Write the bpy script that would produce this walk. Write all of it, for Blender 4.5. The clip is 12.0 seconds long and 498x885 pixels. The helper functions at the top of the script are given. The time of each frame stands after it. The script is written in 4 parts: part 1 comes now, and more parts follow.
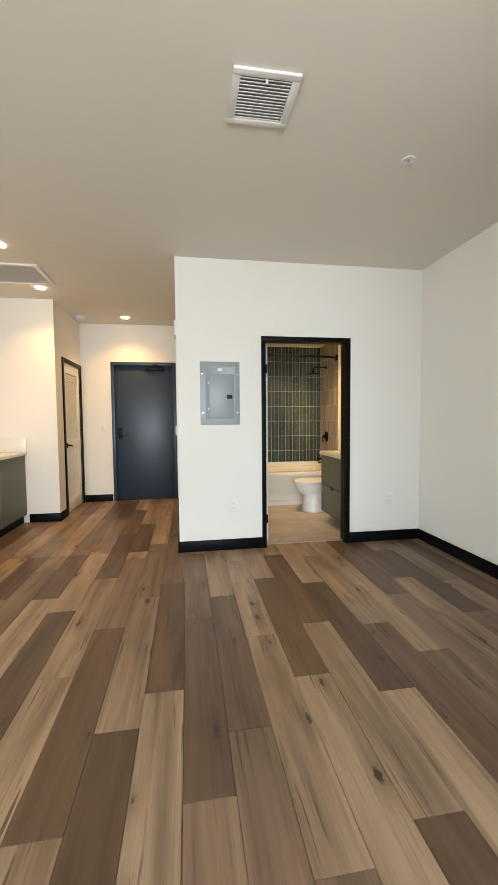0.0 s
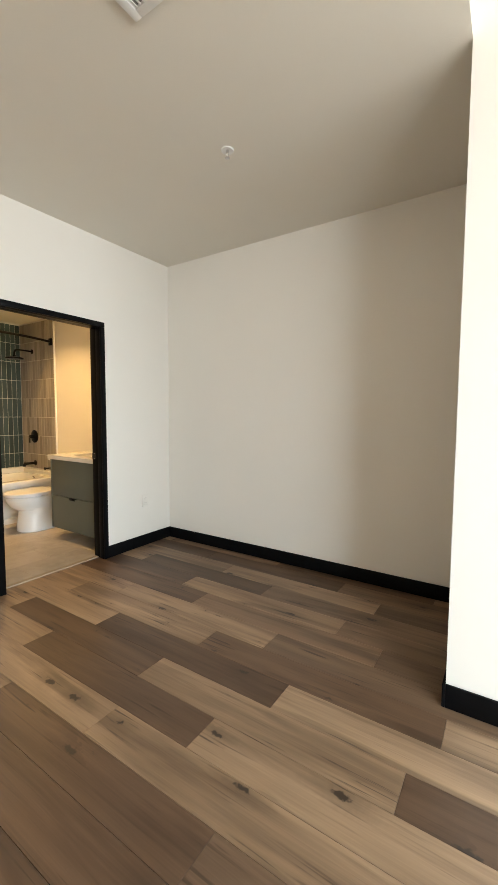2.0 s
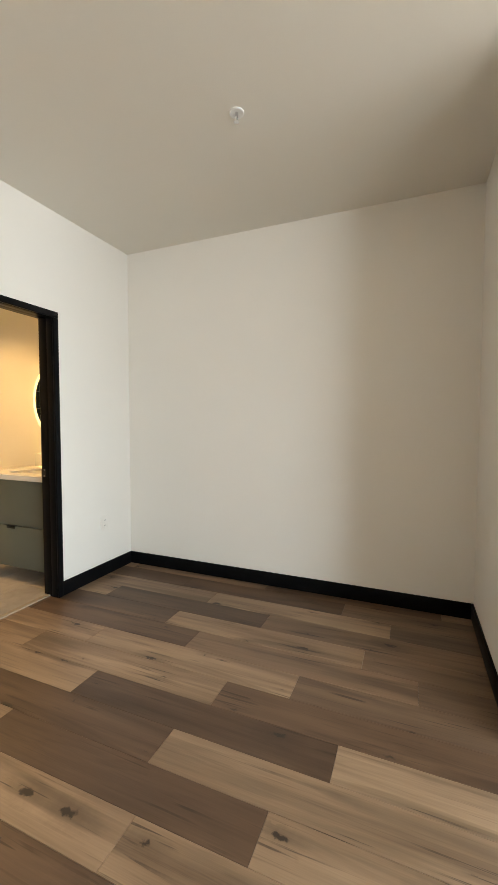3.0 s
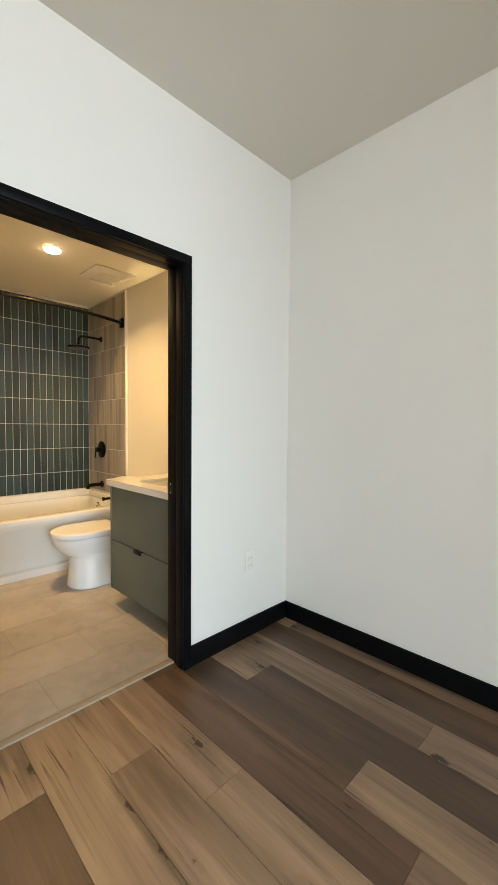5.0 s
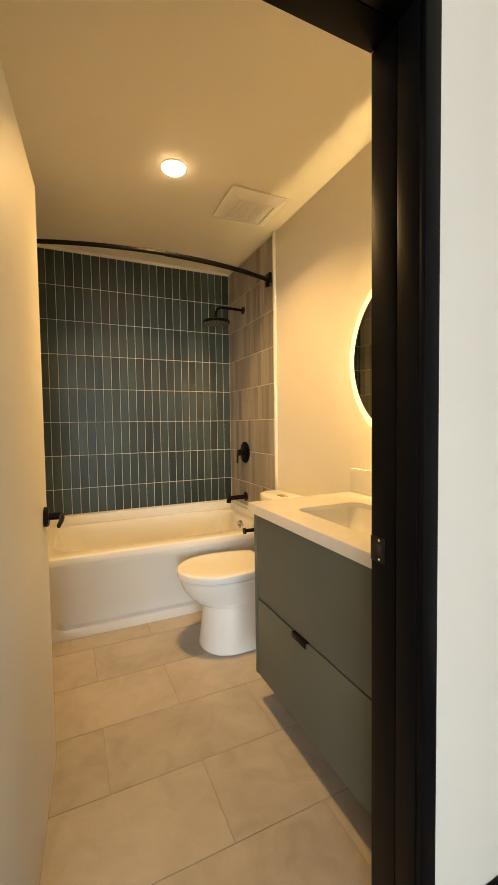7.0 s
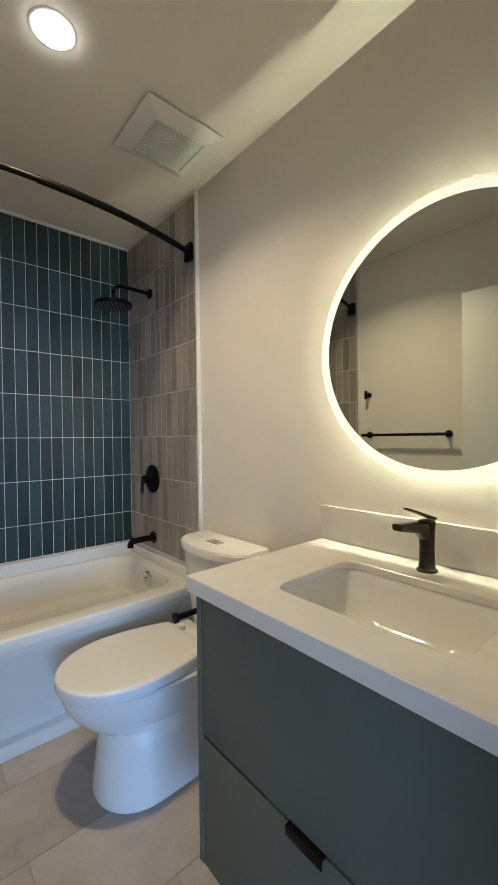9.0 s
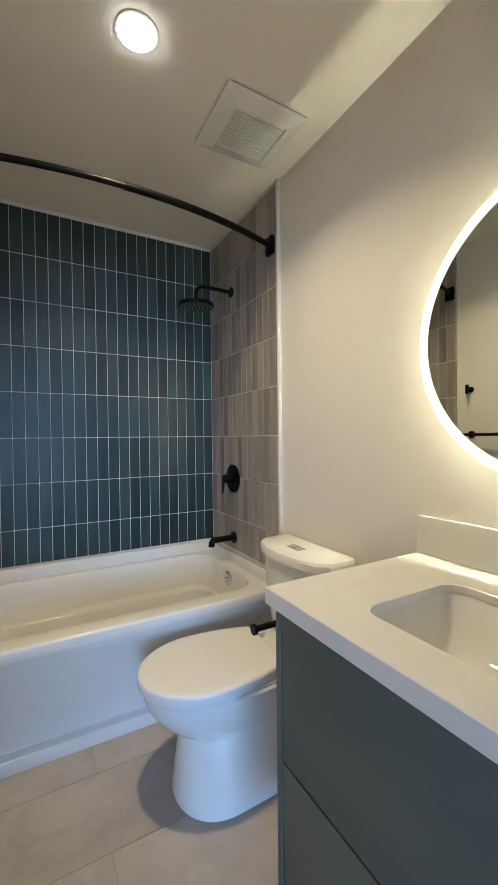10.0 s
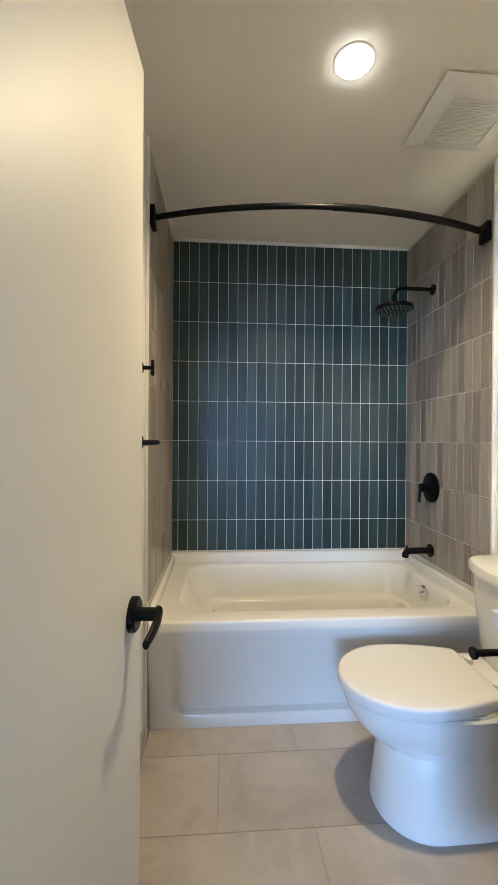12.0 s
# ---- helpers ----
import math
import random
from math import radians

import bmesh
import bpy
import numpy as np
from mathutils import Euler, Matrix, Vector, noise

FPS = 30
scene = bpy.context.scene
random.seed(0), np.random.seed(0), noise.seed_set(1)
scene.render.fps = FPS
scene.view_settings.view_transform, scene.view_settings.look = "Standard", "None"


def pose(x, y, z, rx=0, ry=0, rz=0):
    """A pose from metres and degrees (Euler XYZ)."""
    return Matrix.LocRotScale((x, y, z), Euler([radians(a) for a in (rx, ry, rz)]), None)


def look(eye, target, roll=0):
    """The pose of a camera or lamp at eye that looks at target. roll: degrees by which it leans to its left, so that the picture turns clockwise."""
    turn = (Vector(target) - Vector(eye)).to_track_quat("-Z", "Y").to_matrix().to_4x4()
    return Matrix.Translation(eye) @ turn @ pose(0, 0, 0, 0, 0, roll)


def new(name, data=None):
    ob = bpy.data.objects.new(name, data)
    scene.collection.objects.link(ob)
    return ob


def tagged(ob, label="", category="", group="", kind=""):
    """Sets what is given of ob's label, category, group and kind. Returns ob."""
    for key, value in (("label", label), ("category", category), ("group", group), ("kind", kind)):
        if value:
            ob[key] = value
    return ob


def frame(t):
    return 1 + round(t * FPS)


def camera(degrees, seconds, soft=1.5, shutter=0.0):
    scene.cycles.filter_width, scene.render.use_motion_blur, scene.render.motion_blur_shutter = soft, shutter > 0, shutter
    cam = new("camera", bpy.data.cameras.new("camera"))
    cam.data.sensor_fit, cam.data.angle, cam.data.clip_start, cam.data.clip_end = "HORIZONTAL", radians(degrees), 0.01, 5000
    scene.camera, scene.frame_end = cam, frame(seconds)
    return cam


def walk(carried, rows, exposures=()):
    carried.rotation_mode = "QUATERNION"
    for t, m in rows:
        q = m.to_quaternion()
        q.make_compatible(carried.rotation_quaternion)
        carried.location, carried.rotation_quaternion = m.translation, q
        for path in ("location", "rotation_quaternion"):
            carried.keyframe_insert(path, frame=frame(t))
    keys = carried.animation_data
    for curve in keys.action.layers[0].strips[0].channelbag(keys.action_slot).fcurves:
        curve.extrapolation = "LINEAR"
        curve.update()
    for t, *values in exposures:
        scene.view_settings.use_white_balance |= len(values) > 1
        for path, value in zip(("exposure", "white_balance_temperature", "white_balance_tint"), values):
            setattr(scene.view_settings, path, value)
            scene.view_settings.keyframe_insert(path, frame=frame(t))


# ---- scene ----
cam = camera(64.7, 12.0)
PATH = [
    (0, (0.422, 0.72, 1.248), (0.733, 2.692, 1.135), -0.5),
    (0.5, (0.247, 0.865, 1.223), (1.03, 2.7, 1.086), 0.1),
    (1, (0.093, 1.064, 1.234), (1.272, 2.672, 1.078), 0.6),
    (1.5, (-0.059, 1.286, 1.267), (1.425, 2.618, 1.108), 0.7),
    (2, (-0.137, 1.535, 1.271), (1.531, 2.63, 1.131), 0.3),
    (2.5, (-0.119, 1.816, 1.269), (1.69, 2.663, 1.157), 0.1),
    (2.7, (-0.109, 1.933, 1.27), (1.737, 2.697, 1.172), 0.1),
    (4.3, (0.474, 2.623, 1.224), (2.233, 3.574, 1.167), 0.5),
    (4.4, (0.523, 2.648, 1.228), (2.248, 3.658, 1.169), 0.2),
    (4.5, (0.588, 2.694, 1.223), (2.275, 3.767, 1.156), 0.4),
    (5, (0.849, 2.865, 1.226), (2.269, 4.271, 1.142), 0.5),
    (5.5, (1.08, 3.04, 1.24), (2.064, 4.778, 1.143), 0.8),
    (6, (1.205, 3.261, 1.228), (1.927, 5.123, 1.126), 0.6),
    (6.5, (1.284, 3.566, 1.22), (2.0, 5.43, 1.095), -0.3),
    (7, (1.357, 3.876, 1.192), (2.188, 5.692, 1.102), -0.8),
    (7.5, (1.387, 4.144, 1.199), (2.445, 5.84, 1.138), -1.0),
    (7.7, (1.395, 4.241, 1.204), (2.554, 5.871, 1.157), -1.1),
    (9.3, (1.55, 4.55, 1.216), (2.859, 6.063, 1.194), -0.7),
    (9.5, (1.567, 4.564, 1.22), (2.793, 6.144, 1.196), -0.6),
    (10, (1.56, 4.596, 1.219), (2.531, 6.344, 1.193), -0.6),
    (10.5, (1.538, 4.612, 1.216), (2.222, 6.491, 1.185), -0.5),
    (11, (1.516, 4.619, 1.221), (1.948, 6.571, 1.185), -0.4),
    (11.5, (1.488, 4.61, 1.223), (1.735, 6.594, 1.199), -0.1),
    (12, (1.446, 4.569, 1.232), (1.584, 6.564, 1.221), 0.4),
]
walk(cam, [(t, look(eye, target, roll)) for t, eye, target, roll in PATH],
     exposures=[(0, 0.0, 6450, 8), (2.5, 0.15, 6750, 9), (4.5, 0.2, 6150, 6), (5.5, 0.15, 6200, 7), (6.0, 0.1, 6700, 8), (6.5, 0.15, 7050, 8), (7.0, 0.12, 6900, 8), (7.5, -0.02, 6000, 8), (9.3, -0.5, 4150, 7), (10.5, -0.07, 4170, 7), (12, 0.1, 4200, 7)])

# ---- light ----
world = bpy.data.worlds.new("sky")
scene.world = world
world.use_nodes = True
wn, wl = world.node_tree.nodes, world.node_tree.links
sky = wn.new("ShaderNodeTexSky")
sky.sky_type, sky.sun_disc = "NISHITA", False
sky.sun_elevation, sky.sun_rotation = radians(48), radians(0)
wl.new(sky.outputs[0], wn["Background"].inputs[0])
wn["Background"].inputs[1].default_value = 0.12

sun = new("sun", bpy.data.lights.new("sun", "SUN"))
sun.data.energy, sun.data.angle, sun.data.color = 3.0, radians(0.5), (1.0, 0.95, 0.88)
sun.matrix_world = look((0, 20, 22), (0, 0, 0))

WIN = (-2.0, 1.4, 0.15, 2.65, -3.4)   # window: x0, x1, z0, z1, y


def area_lamp(name, m, sx, sy, watts, colour):
    lamp = new(name, bpy.data.lights.new(name, "AREA"))
    lamp.data.shape, lamp.data.size, lamp.data.size_y = "RECTANGLE", sx, sy
    lamp.data.energy, lamp.data.color = watts, colour
    lamp.matrix_world = m
    return lamp


def disc_lamp(name, x, y, z, watts, colour, r=0.05):
    lamp = new(name, bpy.data.lights.new(name, "AREA"))
    lamp.data.shape, lamp.data.size = "DISK", 2 * r
    lamp.data.energy, lamp.data.color = watts, colour
    lamp.location = (x, y, z)
    return lamp


DAY = (0.70, 0.855, 1.0)
WARM = (1.0, 0.59, 0.205)
GROUNDLIGHT = (1.0, 0.92, 0.80)
# each window: the blue sky shines downwards, the sunlit ground outside upwards
for eye, aim, w, e_sky, e_ground in (((-0.3, -3.35, 1.40), (0.0, 1.0), 3.3, 142, 50), ((-2.15, -2.05, 1.40), (0.975, 0.22), 2.3, 152, 52)):
    for name, dz, watts, colour in (("window_skylight", -0.38, e_sky, DAY), ("window_ground_light", 0.48, e_ground, GROUNDLIGHT)):
        m = look(eye, (eye[0] + aim[0], eye[1] + aim[1], eye[2] + dz))
        lamp = area_lamp(name, m, w, 2.4, watts, colour)
        lamp.data.spread = radians(115)

# ---- materials ----


def mat(name, colour, rough=0.5, metal=0.0, var=0.05, scale=6.0, bump=0.0, bscale=200.0, spec=0.5, coat=0.0, per_object=0.0):
    """Painted or plain surface: broad tone variation, fine relief."""
    m = bpy.data.materials.new(name)
    m.use_nodes = True
    n, l = m.node_tree.nodes, m.node_tree.links
    b = n["Principled BSDF"]
    b.inputs["Roughness"].default_value = rough
    b.inputs["Metallic"].default_value = metal
    b.inputs["Specular IOR Level"].default_value = spec
    b.inputs["Coat Weight"].default_value = coat
    tc = n.new("ShaderNodeTexCoord")
    no = n.new("ShaderNodeTexNoise")
    no.inputs["Scale"].default_value = scale
    no.inputs["Detail"].default_value = 5
    l.new(tc.outputs["Object"], no.inputs["Vector"])
    ramp = n.new("ShaderNodeMapRange")
    ramp.inputs[1].default_value, ramp.inputs[2].default_value = 0.3, 0.7
    ramp.inputs[3].default_value, ramp.inputs[4].default_value = 1 - var, 1 + var
    l.new(no.outputs[0], ramp.inputs[0])
    mul = n.new("ShaderNodeVectorMath")
    mul.operation = "SCALE"
    mul.inputs[0].default_value = colour
    l.new(ramp.outputs[0], mul.inputs["Scale"])
    out = mul.outputs[0]
    if per_object:
        oi = n.new("ShaderNodeObjectInfo")
        r2 = n.new("ShaderNodeMapRange")
        r2.inputs[3].default_value, r2.inputs[4].default_value = 1 - per_object, 1 + per_object
        l.new(oi.outputs["Random"], r2.inputs[0])
        m2 = n.new("ShaderNodeVectorMath")
        m2.operation = "SCALE"
        l.new(out, m2.inputs[0])
        l.new(r2.outputs[0], m2.inputs["Scale"])
        out = m2.outputs[0]
    l.new(out, b.inputs["Base Color"])
    rr = n.new("ShaderNodeMapRange")
    rr.inputs[3].default_value, rr.inputs[4].default_value = max(0.02, rough * 0.85), min(1, rough * 1.15)
    l.new(no.outputs[0], rr.inputs[0])
    l.new(rr.outputs[0], b.inputs["Roughness"])
    if bump:
        n2 = n.new("ShaderNodeTexNoise")
        n2.inputs["Scale"].default_value, n2.inputs["Detail"].default_value = bscale, 3
        l.new(tc.outputs["Object"], n2.inputs["Vector"])
        bp = n.new("ShaderNodeBump")
        bp.inputs["Strength"].default_value, bp.inputs["Distance"].default_value = bump, 0.002
        l.new(n2.outputs[0], bp.inputs["Height"])
        l.new(bp.outputs[0], b.inputs["Normal"])
    return m


def glow(name, colour, strength):
    m = bpy.data.materials.new(name)
    m.use_nodes = True
    b = m.node_tree.nodes["Principled BSDF"]
    b.inputs["Base Color"].default_value = (0.9, 0.9, 0.88, 1)
    b.inputs["Emission Color"].default_value = (*colour, 1)
    b.inputs["Emission Strength"].default_value = strength
    return m


WALL = mat("white_wall_paint", (0.82, 0.78, 0.715), 0.6, var=0.012, scale=1.3, bump=0.25, bscale=260, spec=0.3)
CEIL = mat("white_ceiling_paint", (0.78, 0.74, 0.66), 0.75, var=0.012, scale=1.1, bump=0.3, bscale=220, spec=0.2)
# ceiling white for the bathroom, lightened in place of missing bounced light
CEILB = mat("white_ceiling_paint_bounce_lifted", (0.88, 0.85, 0.79), 0.5, var=0.01, scale=1.1, bump=0.25, bscale=220, spec=0.3)
BLACK = mat("black_trim_paint", (0.0045, 0.0045, 0.005), 0.4, var=0.15, scale=9, bump=0.1, bscale=120, spec=0.08)
BLACKM = mat("matt_black_metal", (0.0035, 0.0035, 0.0035), 0.38, metal=0.0, var=0.1, scale=30, spec=0.14)
DOORWHITE = mat("white_door_paint", (0.82, 0.805, 0.76), 0.5, var=0.012, scale=2, bump=0.08, bscale=150)
NAVY = mat("dark_blue_door_paint", (0.020, 0.034, 0.060), 0.36, var=0.08, scale=3, bump=0.15, bscale=180)
GREEN = mat("sage_green_laminate", (0.125, 0.140, 0.115), 0.5, var=0.03, scale=5, bump=0.05, bscale=400, spec=0.35)
QUARTZ = mat("white_quartz", (0.76, 0.74, 0.70), 0.22, var=0.02, scale=25)
PORC = mat("white_porcelain", (0.82, 0.82, 0.80), 0.24, var=0.008, scale=3, spec=0.3)
ACRYL = mat("white_acrylic", (0.82, 0.805, 0.76), 0.15, var=0.01, scale=3)
PLASTIC = mat("white_plastic", (0.80, 0.79, 0.77), 0.35, var=0.01, scale=8)
CHROME = mat("chrome", (0.75, 0.75, 0.76), 0.2, metal=1.0, var=0.03, scale=20)
GREYMETAL = mat("grey_enamelled_steel", (0.28, 0.305, 0.31), 0.42, metal=0.1, var=0.03, scale=6, bump=0.08, bscale=300)
DARK = mat("dark_recess", (0.02, 0.018, 0.016), 0.8, var=0.1, scale=12)
GROUT = mat("white_grout", (0.74, 0.72, 0.67), 0.85, var=0.05, scale=60, bump=0.3, bscale=500)
GROUTF = mat("beige_floor_grout", (0.36, 0.32, 0.27), 0.85, var=0.05, scale=40, bump=0.2, bscale=400)
THRESH = mat("beige_threshold", (0.37, 0.30, 0.225), 0.7, var=0.08, scale=30, bump=0.2, bscale=300)
BRONZE = mat("dark_bronze_metal", (0.034, 0.029, 0.024), 0.36, metal=0.85, var=0.03, scale=40)
LIDGLOSS = mat("glossy_white_lid_plastic", (0.83, 0.82, 0.81), 0.13, var=0.008, scale=3)
PORCS = mat("glossy_porcelain", (0.82, 0.81, 0.78), 0.05, var=0.008, scale=3)
GREYGAP = mat("grey_duct_shadow", (0.20, 0.19, 0.18), 0.8, var=0.1, scale=12)
CONCRETE = mat("pale_concrete", (0.35, 0.34, 0.32), 0.8, var=0.12, scale=0.8, bump=0.4, bscale=40)
MIRROR = mat("mirror_glass", (0.76, 0.80, 0.765), 0.012, metal=1.0, var=0.0, scale=1)
LAMPGLOW = glow("lamp_diffuser", (1.0, 0.70, 0.37), 42)
RINGGLOW = glow("frosted_lit_ring", (1.0, 0.74, 0.33), 1.35)


def tile_mat(name, dark, light, rough, streak):
    """Hand-glazed tile: a tone of its own for each piece, soft vertical streaks."""
    m = bpy.data.materials.new(name)
    m.use_nodes = True
    n, l = m.node_tree.nodes, m.node_tree.links
    b = n["Principled BSDF"]
    oi, tc, mp, no = n.new("ShaderNodeObjectInfo"), n.new("ShaderNodeTexCoord"), n.new("ShaderNodeMapping"), n.new("ShaderNodeTexNoise")
    add = n.new("ShaderNodeVectorMath")
    sc = n.new("ShaderNodeVectorMath")
    sc.operation = "SCALE"
    sc.inputs[0].default_value = (37.0, 19.0, 11.0)
    l.new(oi.outputs["Random"], sc.inputs["Scale"])
    l.new(tc.outputs["Object"], add.inputs[0])
    l.new(sc.outputs[0], add.inputs[1])
    mp.inputs["Scale"].default_value = (30, 30, streak)
    l.new(add.outputs[0], mp.inputs["Vector"])
    l.new(mp.outputs[0], no.inputs["Vector"])
    no.inputs["Scale"].default_value, no.inputs["Detail"].default_value = 1.0, 4
    mx = n.new("ShaderNodeMath")
    mx.operation = "MULTIPLY_ADD"
    l.new(no.outputs[0], mx.inputs[0])
    mx.inputs[1].default_value = 1.15
    l.new(oi.outputs["Random"], mx.inputs[2])
    mr = n.new("ShaderNodeMapRange")
    mr.inputs[1].default_value, mr.inputs[2].default_value = 0.40, 1.75
    l.new(mx.outputs[0], mr.inputs[0])
    cr = n.new("ShaderNodeMix")
    cr.data_type = "RGBA"
    cr.inputs[6].default_value, cr.inputs[7].default_value = (*dark, 1), (*light, 1)
    l.new(mr.outputs[0], cr.inputs[0])
    l.new(cr.outputs[2], b.inputs["Base Color"])
    b.inputs["Roughness"].default_value = rough
    bp = n.new("ShaderNodeBump")
    n2 = n.new("ShaderNodeTexNoise")
    n2.inputs["Scale"].default_value = 28
    l.new(add.outputs[0], n2.inputs["Vector"])
    bp.inputs["Strength"].default_value, bp.inputs["Distance"].default_value = 0.25, 0.004
    l.new(n2.outputs[0], bp.inputs["Height"])
    l.new(bp.outputs[0], b.inputs["Normal"])
    return m


BLUE = tile_mat("blue_glazed_tile", (0.008, 0.021, 0.024), (0.040, 0.073, 0.079), 0.36, 3)
TAUPE = tile_mat("taupe_glazed_tile", (0.215, 0.192, 0.160), (0.44, 0.40, 0.345), 0.35, 2.5)


def stone_mat(name, dark, light, rough):
    """Stone-look porcelain: soft clouds at two scales, fine speckle, a tone of its own for each tile."""
    m = bpy.data.materials.new(name)
    m.use_nodes = True
    n, l = m.node_tree.nodes, m.node_tree.links
    b = n["Principled BSDF"]
    oi, tc = n.new("ShaderNodeObjectInfo"), n.new("ShaderNodeTexCoord")
    sc, add = n.new("ShaderNodeVectorMath"), n.new("ShaderNodeVectorMath")
    sc.operation = "SCALE"
    sc.inputs[0].default_value = (37.0, 19.0, 11.0)
    l.new(oi.outputs["Random"], sc.inputs["Scale"])
    l.new(tc.outputs["Object"], add.inputs[0])
    l.new(sc.outputs[0], add.inputs[1])
    total = None
    for scale, detail, dist, amount in ((3.2, 3, 0.6, 0.9), (9.0, 6, 1.2, 0.75), (160.0, 2, 0.0, 0.22)):
        no, mu = n.new("ShaderNodeTexNoise"), n.new("ShaderNodeMath")
        no.inputs["Scale"].default_value, no.inputs["Detail"].default_value, no.inputs["Distortion"].default_value = scale, detail, dist
        l.new(add.outputs[0], no.inputs["Vector"])
        mu.operation = "MULTIPLY_ADD"
        mu.inputs[1].default_value = amount
        l.new(no.outputs[0], mu.inputs[0])
        if total is None:
            k = n.new("ShaderNodeMath")
            k.operation = "MULTIPLY"
            k.inputs[1].default_value = 0.22
            l.new(oi.outputs["Random"], k.inputs[0])
            total = k.outputs[0]
        l.new(total, mu.inputs[2])
        total = mu.outputs[0]
    mr = n.new("ShaderNodeMapRange")
    mr.inputs[1].default_value, mr.inputs[2].default_value = 0.70, 1.42
    l.new(total, mr.inputs[0])
    cr = n.new("ShaderNodeMix")
    cr.data_type = "RGBA"
    cr.inputs[6].default_value, cr.inputs[7].default_value = (*dark, 1), (*light, 1)
    l.new(mr.outputs[0], cr.inputs[0])
    l.new(cr.outputs[2], b.inputs["Base Color"])
    b.inputs["Roughness"].default_value = rough
    bp = n.new("ShaderNodeBump")
    bp.inputs["Strength"].default_value, bp.inputs["Distance"].default_value = 0.12, 0.001
    l.new(total, bp.inputs["Height"])
    l.new(bp.outputs[0], b.inputs["Normal"])
    return m


STONE = stone_mat("beige_porcelain_floor_tile", (0.335, 0.295, 0.250), (0.49, 0.444, 0.386), 0.45)

# ---- mesh helpers ----


def box(bm, x0, x1, y0, y1, z0, z1, bev=0.0, seg=2):
    m = Matrix.LocRotScale(((x0 + x1) / 2, (y0 + y1) / 2, (z0 + z1) / 2), None, (abs(x1 - x0), abs(y1 - y0), abs(z1 - z0)))
    vs = bmesh.ops.create_cube(bm, size=1, matrix=m)["verts"]
    if bev:
        es = list({e for v in vs for e in v.link_edges})
        bmesh.ops.bevel(bm, geom=es, offset=bev, segments=seg, profile=0.5, affect="EDGES")
    return bm


def bx(*a, **k):
    return box(bmesh.new(), *a, **k)


def rod(bm, a, b, r, seg=16, r2=None):
    a, b = Vector(a), Vector(b)
    d = b - a
    m = Matrix.Translation((a + b) / 2) @ d.to_track_quat("Z", "Y").to_matrix().to_4x4()
    bmesh.ops.create_cone(bm, cap_ends=True, segments=seg, radius1=r, radius2=r if r2 is None else r2, depth=d.length, matrix=m)
    return bm


def rings(bm, loops, cap0=True, cap1=True):
    """Skin a stack of equal-length closed loops."""
    vv = [[bm.verts.new(p) for p in lp] for lp in loops]
    n = len(vv[0])
    for a, b in zip(vv, vv[1:]):
        for i in range(n):
            bm.faces.new((a[i], a[(i + 1) % n], b[(i + 1) % n], b[i]))
    if cap0:
        bm.faces.new(list(reversed(vv[0])))
    if cap1:
        bm.faces.new(vv[-1])
    bmesh.ops.recalc_face_normals(bm, faces=bm.faces[:])
    return bm


def tube(bm, pts, r, seg=14):
    pts = [Vector(p) for p in pts]
    loops = []
    up = None
    for i, p in enumerate(pts):
        d = (pts[min(i + 1, len(pts) - 1)] - pts[max(i - 1, 0)]).normalized()
        if up is None:
            up = d.orthogonal().normalized()
        up = (up - d * up.dot(d)).normalized()
        s = d.cross(up)
        loops.append([p + r * (math.cos(2 * math.pi * k / seg) * up + math.sin(2 * math.pi * k / seg) * s) for k in range(seg)])
    return rings(bm, loops)


def oval(cx, cy, z, ax, ay, n=40, p=2.0, front=None):
    """A superellipse loop; front: another half-length towards -x."""
    out = []
    for k in range(n):
        t = 2 * math.pi * k / n
        c, s = math.cos(t), math.sin(t)
        rx = front if (front and c < 0) else ax
        out.append(Vector((cx + rx * math.copysign(abs(c) ** (2 / p), c), cy + ay * math.copysign(abs(s) ** (2 / p), s), z)))
    return out


def mesh_of(name, bm, material, smooth=True):
    me = bpy.data.meshes.new(name)
    bm.to_mesh(me)
    bm.free()
    for m in (material if isinstance(material, (list, tuple)) else [material]):
        me.materials.append(m)
    if smooth:
        me.shade_smooth()
        me.set_sharp_from_angle(angle=radians(35))
    return me


def part(name, bm, material, parent, label=""):
    ob = new(name, mesh_of(name, bm, material))
    ob.parent = parent
    return tagged(ob, label) if label else ob


def thing(name, label, category, group="", at=(0, 0, 0)):
    ob = new(name)
    ob.location = at
    return tagged(ob, label, category, group)


def solid(name, bm, material, label, category, group="", kind=""):
    return tagged(new(name, mesh_of(name, bm, material)), label, category, group, kind)


def struct(name, bm, material, label, category="wall"):
    return solid(name, bm, material, label, category, kind="structure")

# ---- large structure ----
H, HB, H2 = 2.743, 2.438, 3.15           # ceilings: room, bathroom, window side
YN, YB = 4.448, 4.572          # bathroom partition: room face, bath face
XE, XH = 2.795, 0.336          # east wall, corner where the hall begins
XP, YP = 1.712, 1.712          # corner of the projecting wall
XW, YS = -2.2, -3.4           # west wall, south wall
YK, XC, YD = 5.93, -1.17, 7.12  # kitchen end wall, closet wall, entry wall
BX0, BX1, BY1 = 1.138, 2.612, 6.960  # bathroom: west wall, east wall, back wall
DX0, DX1, DZ = 1.166, 1.998, 2.014   # bathroom doorway

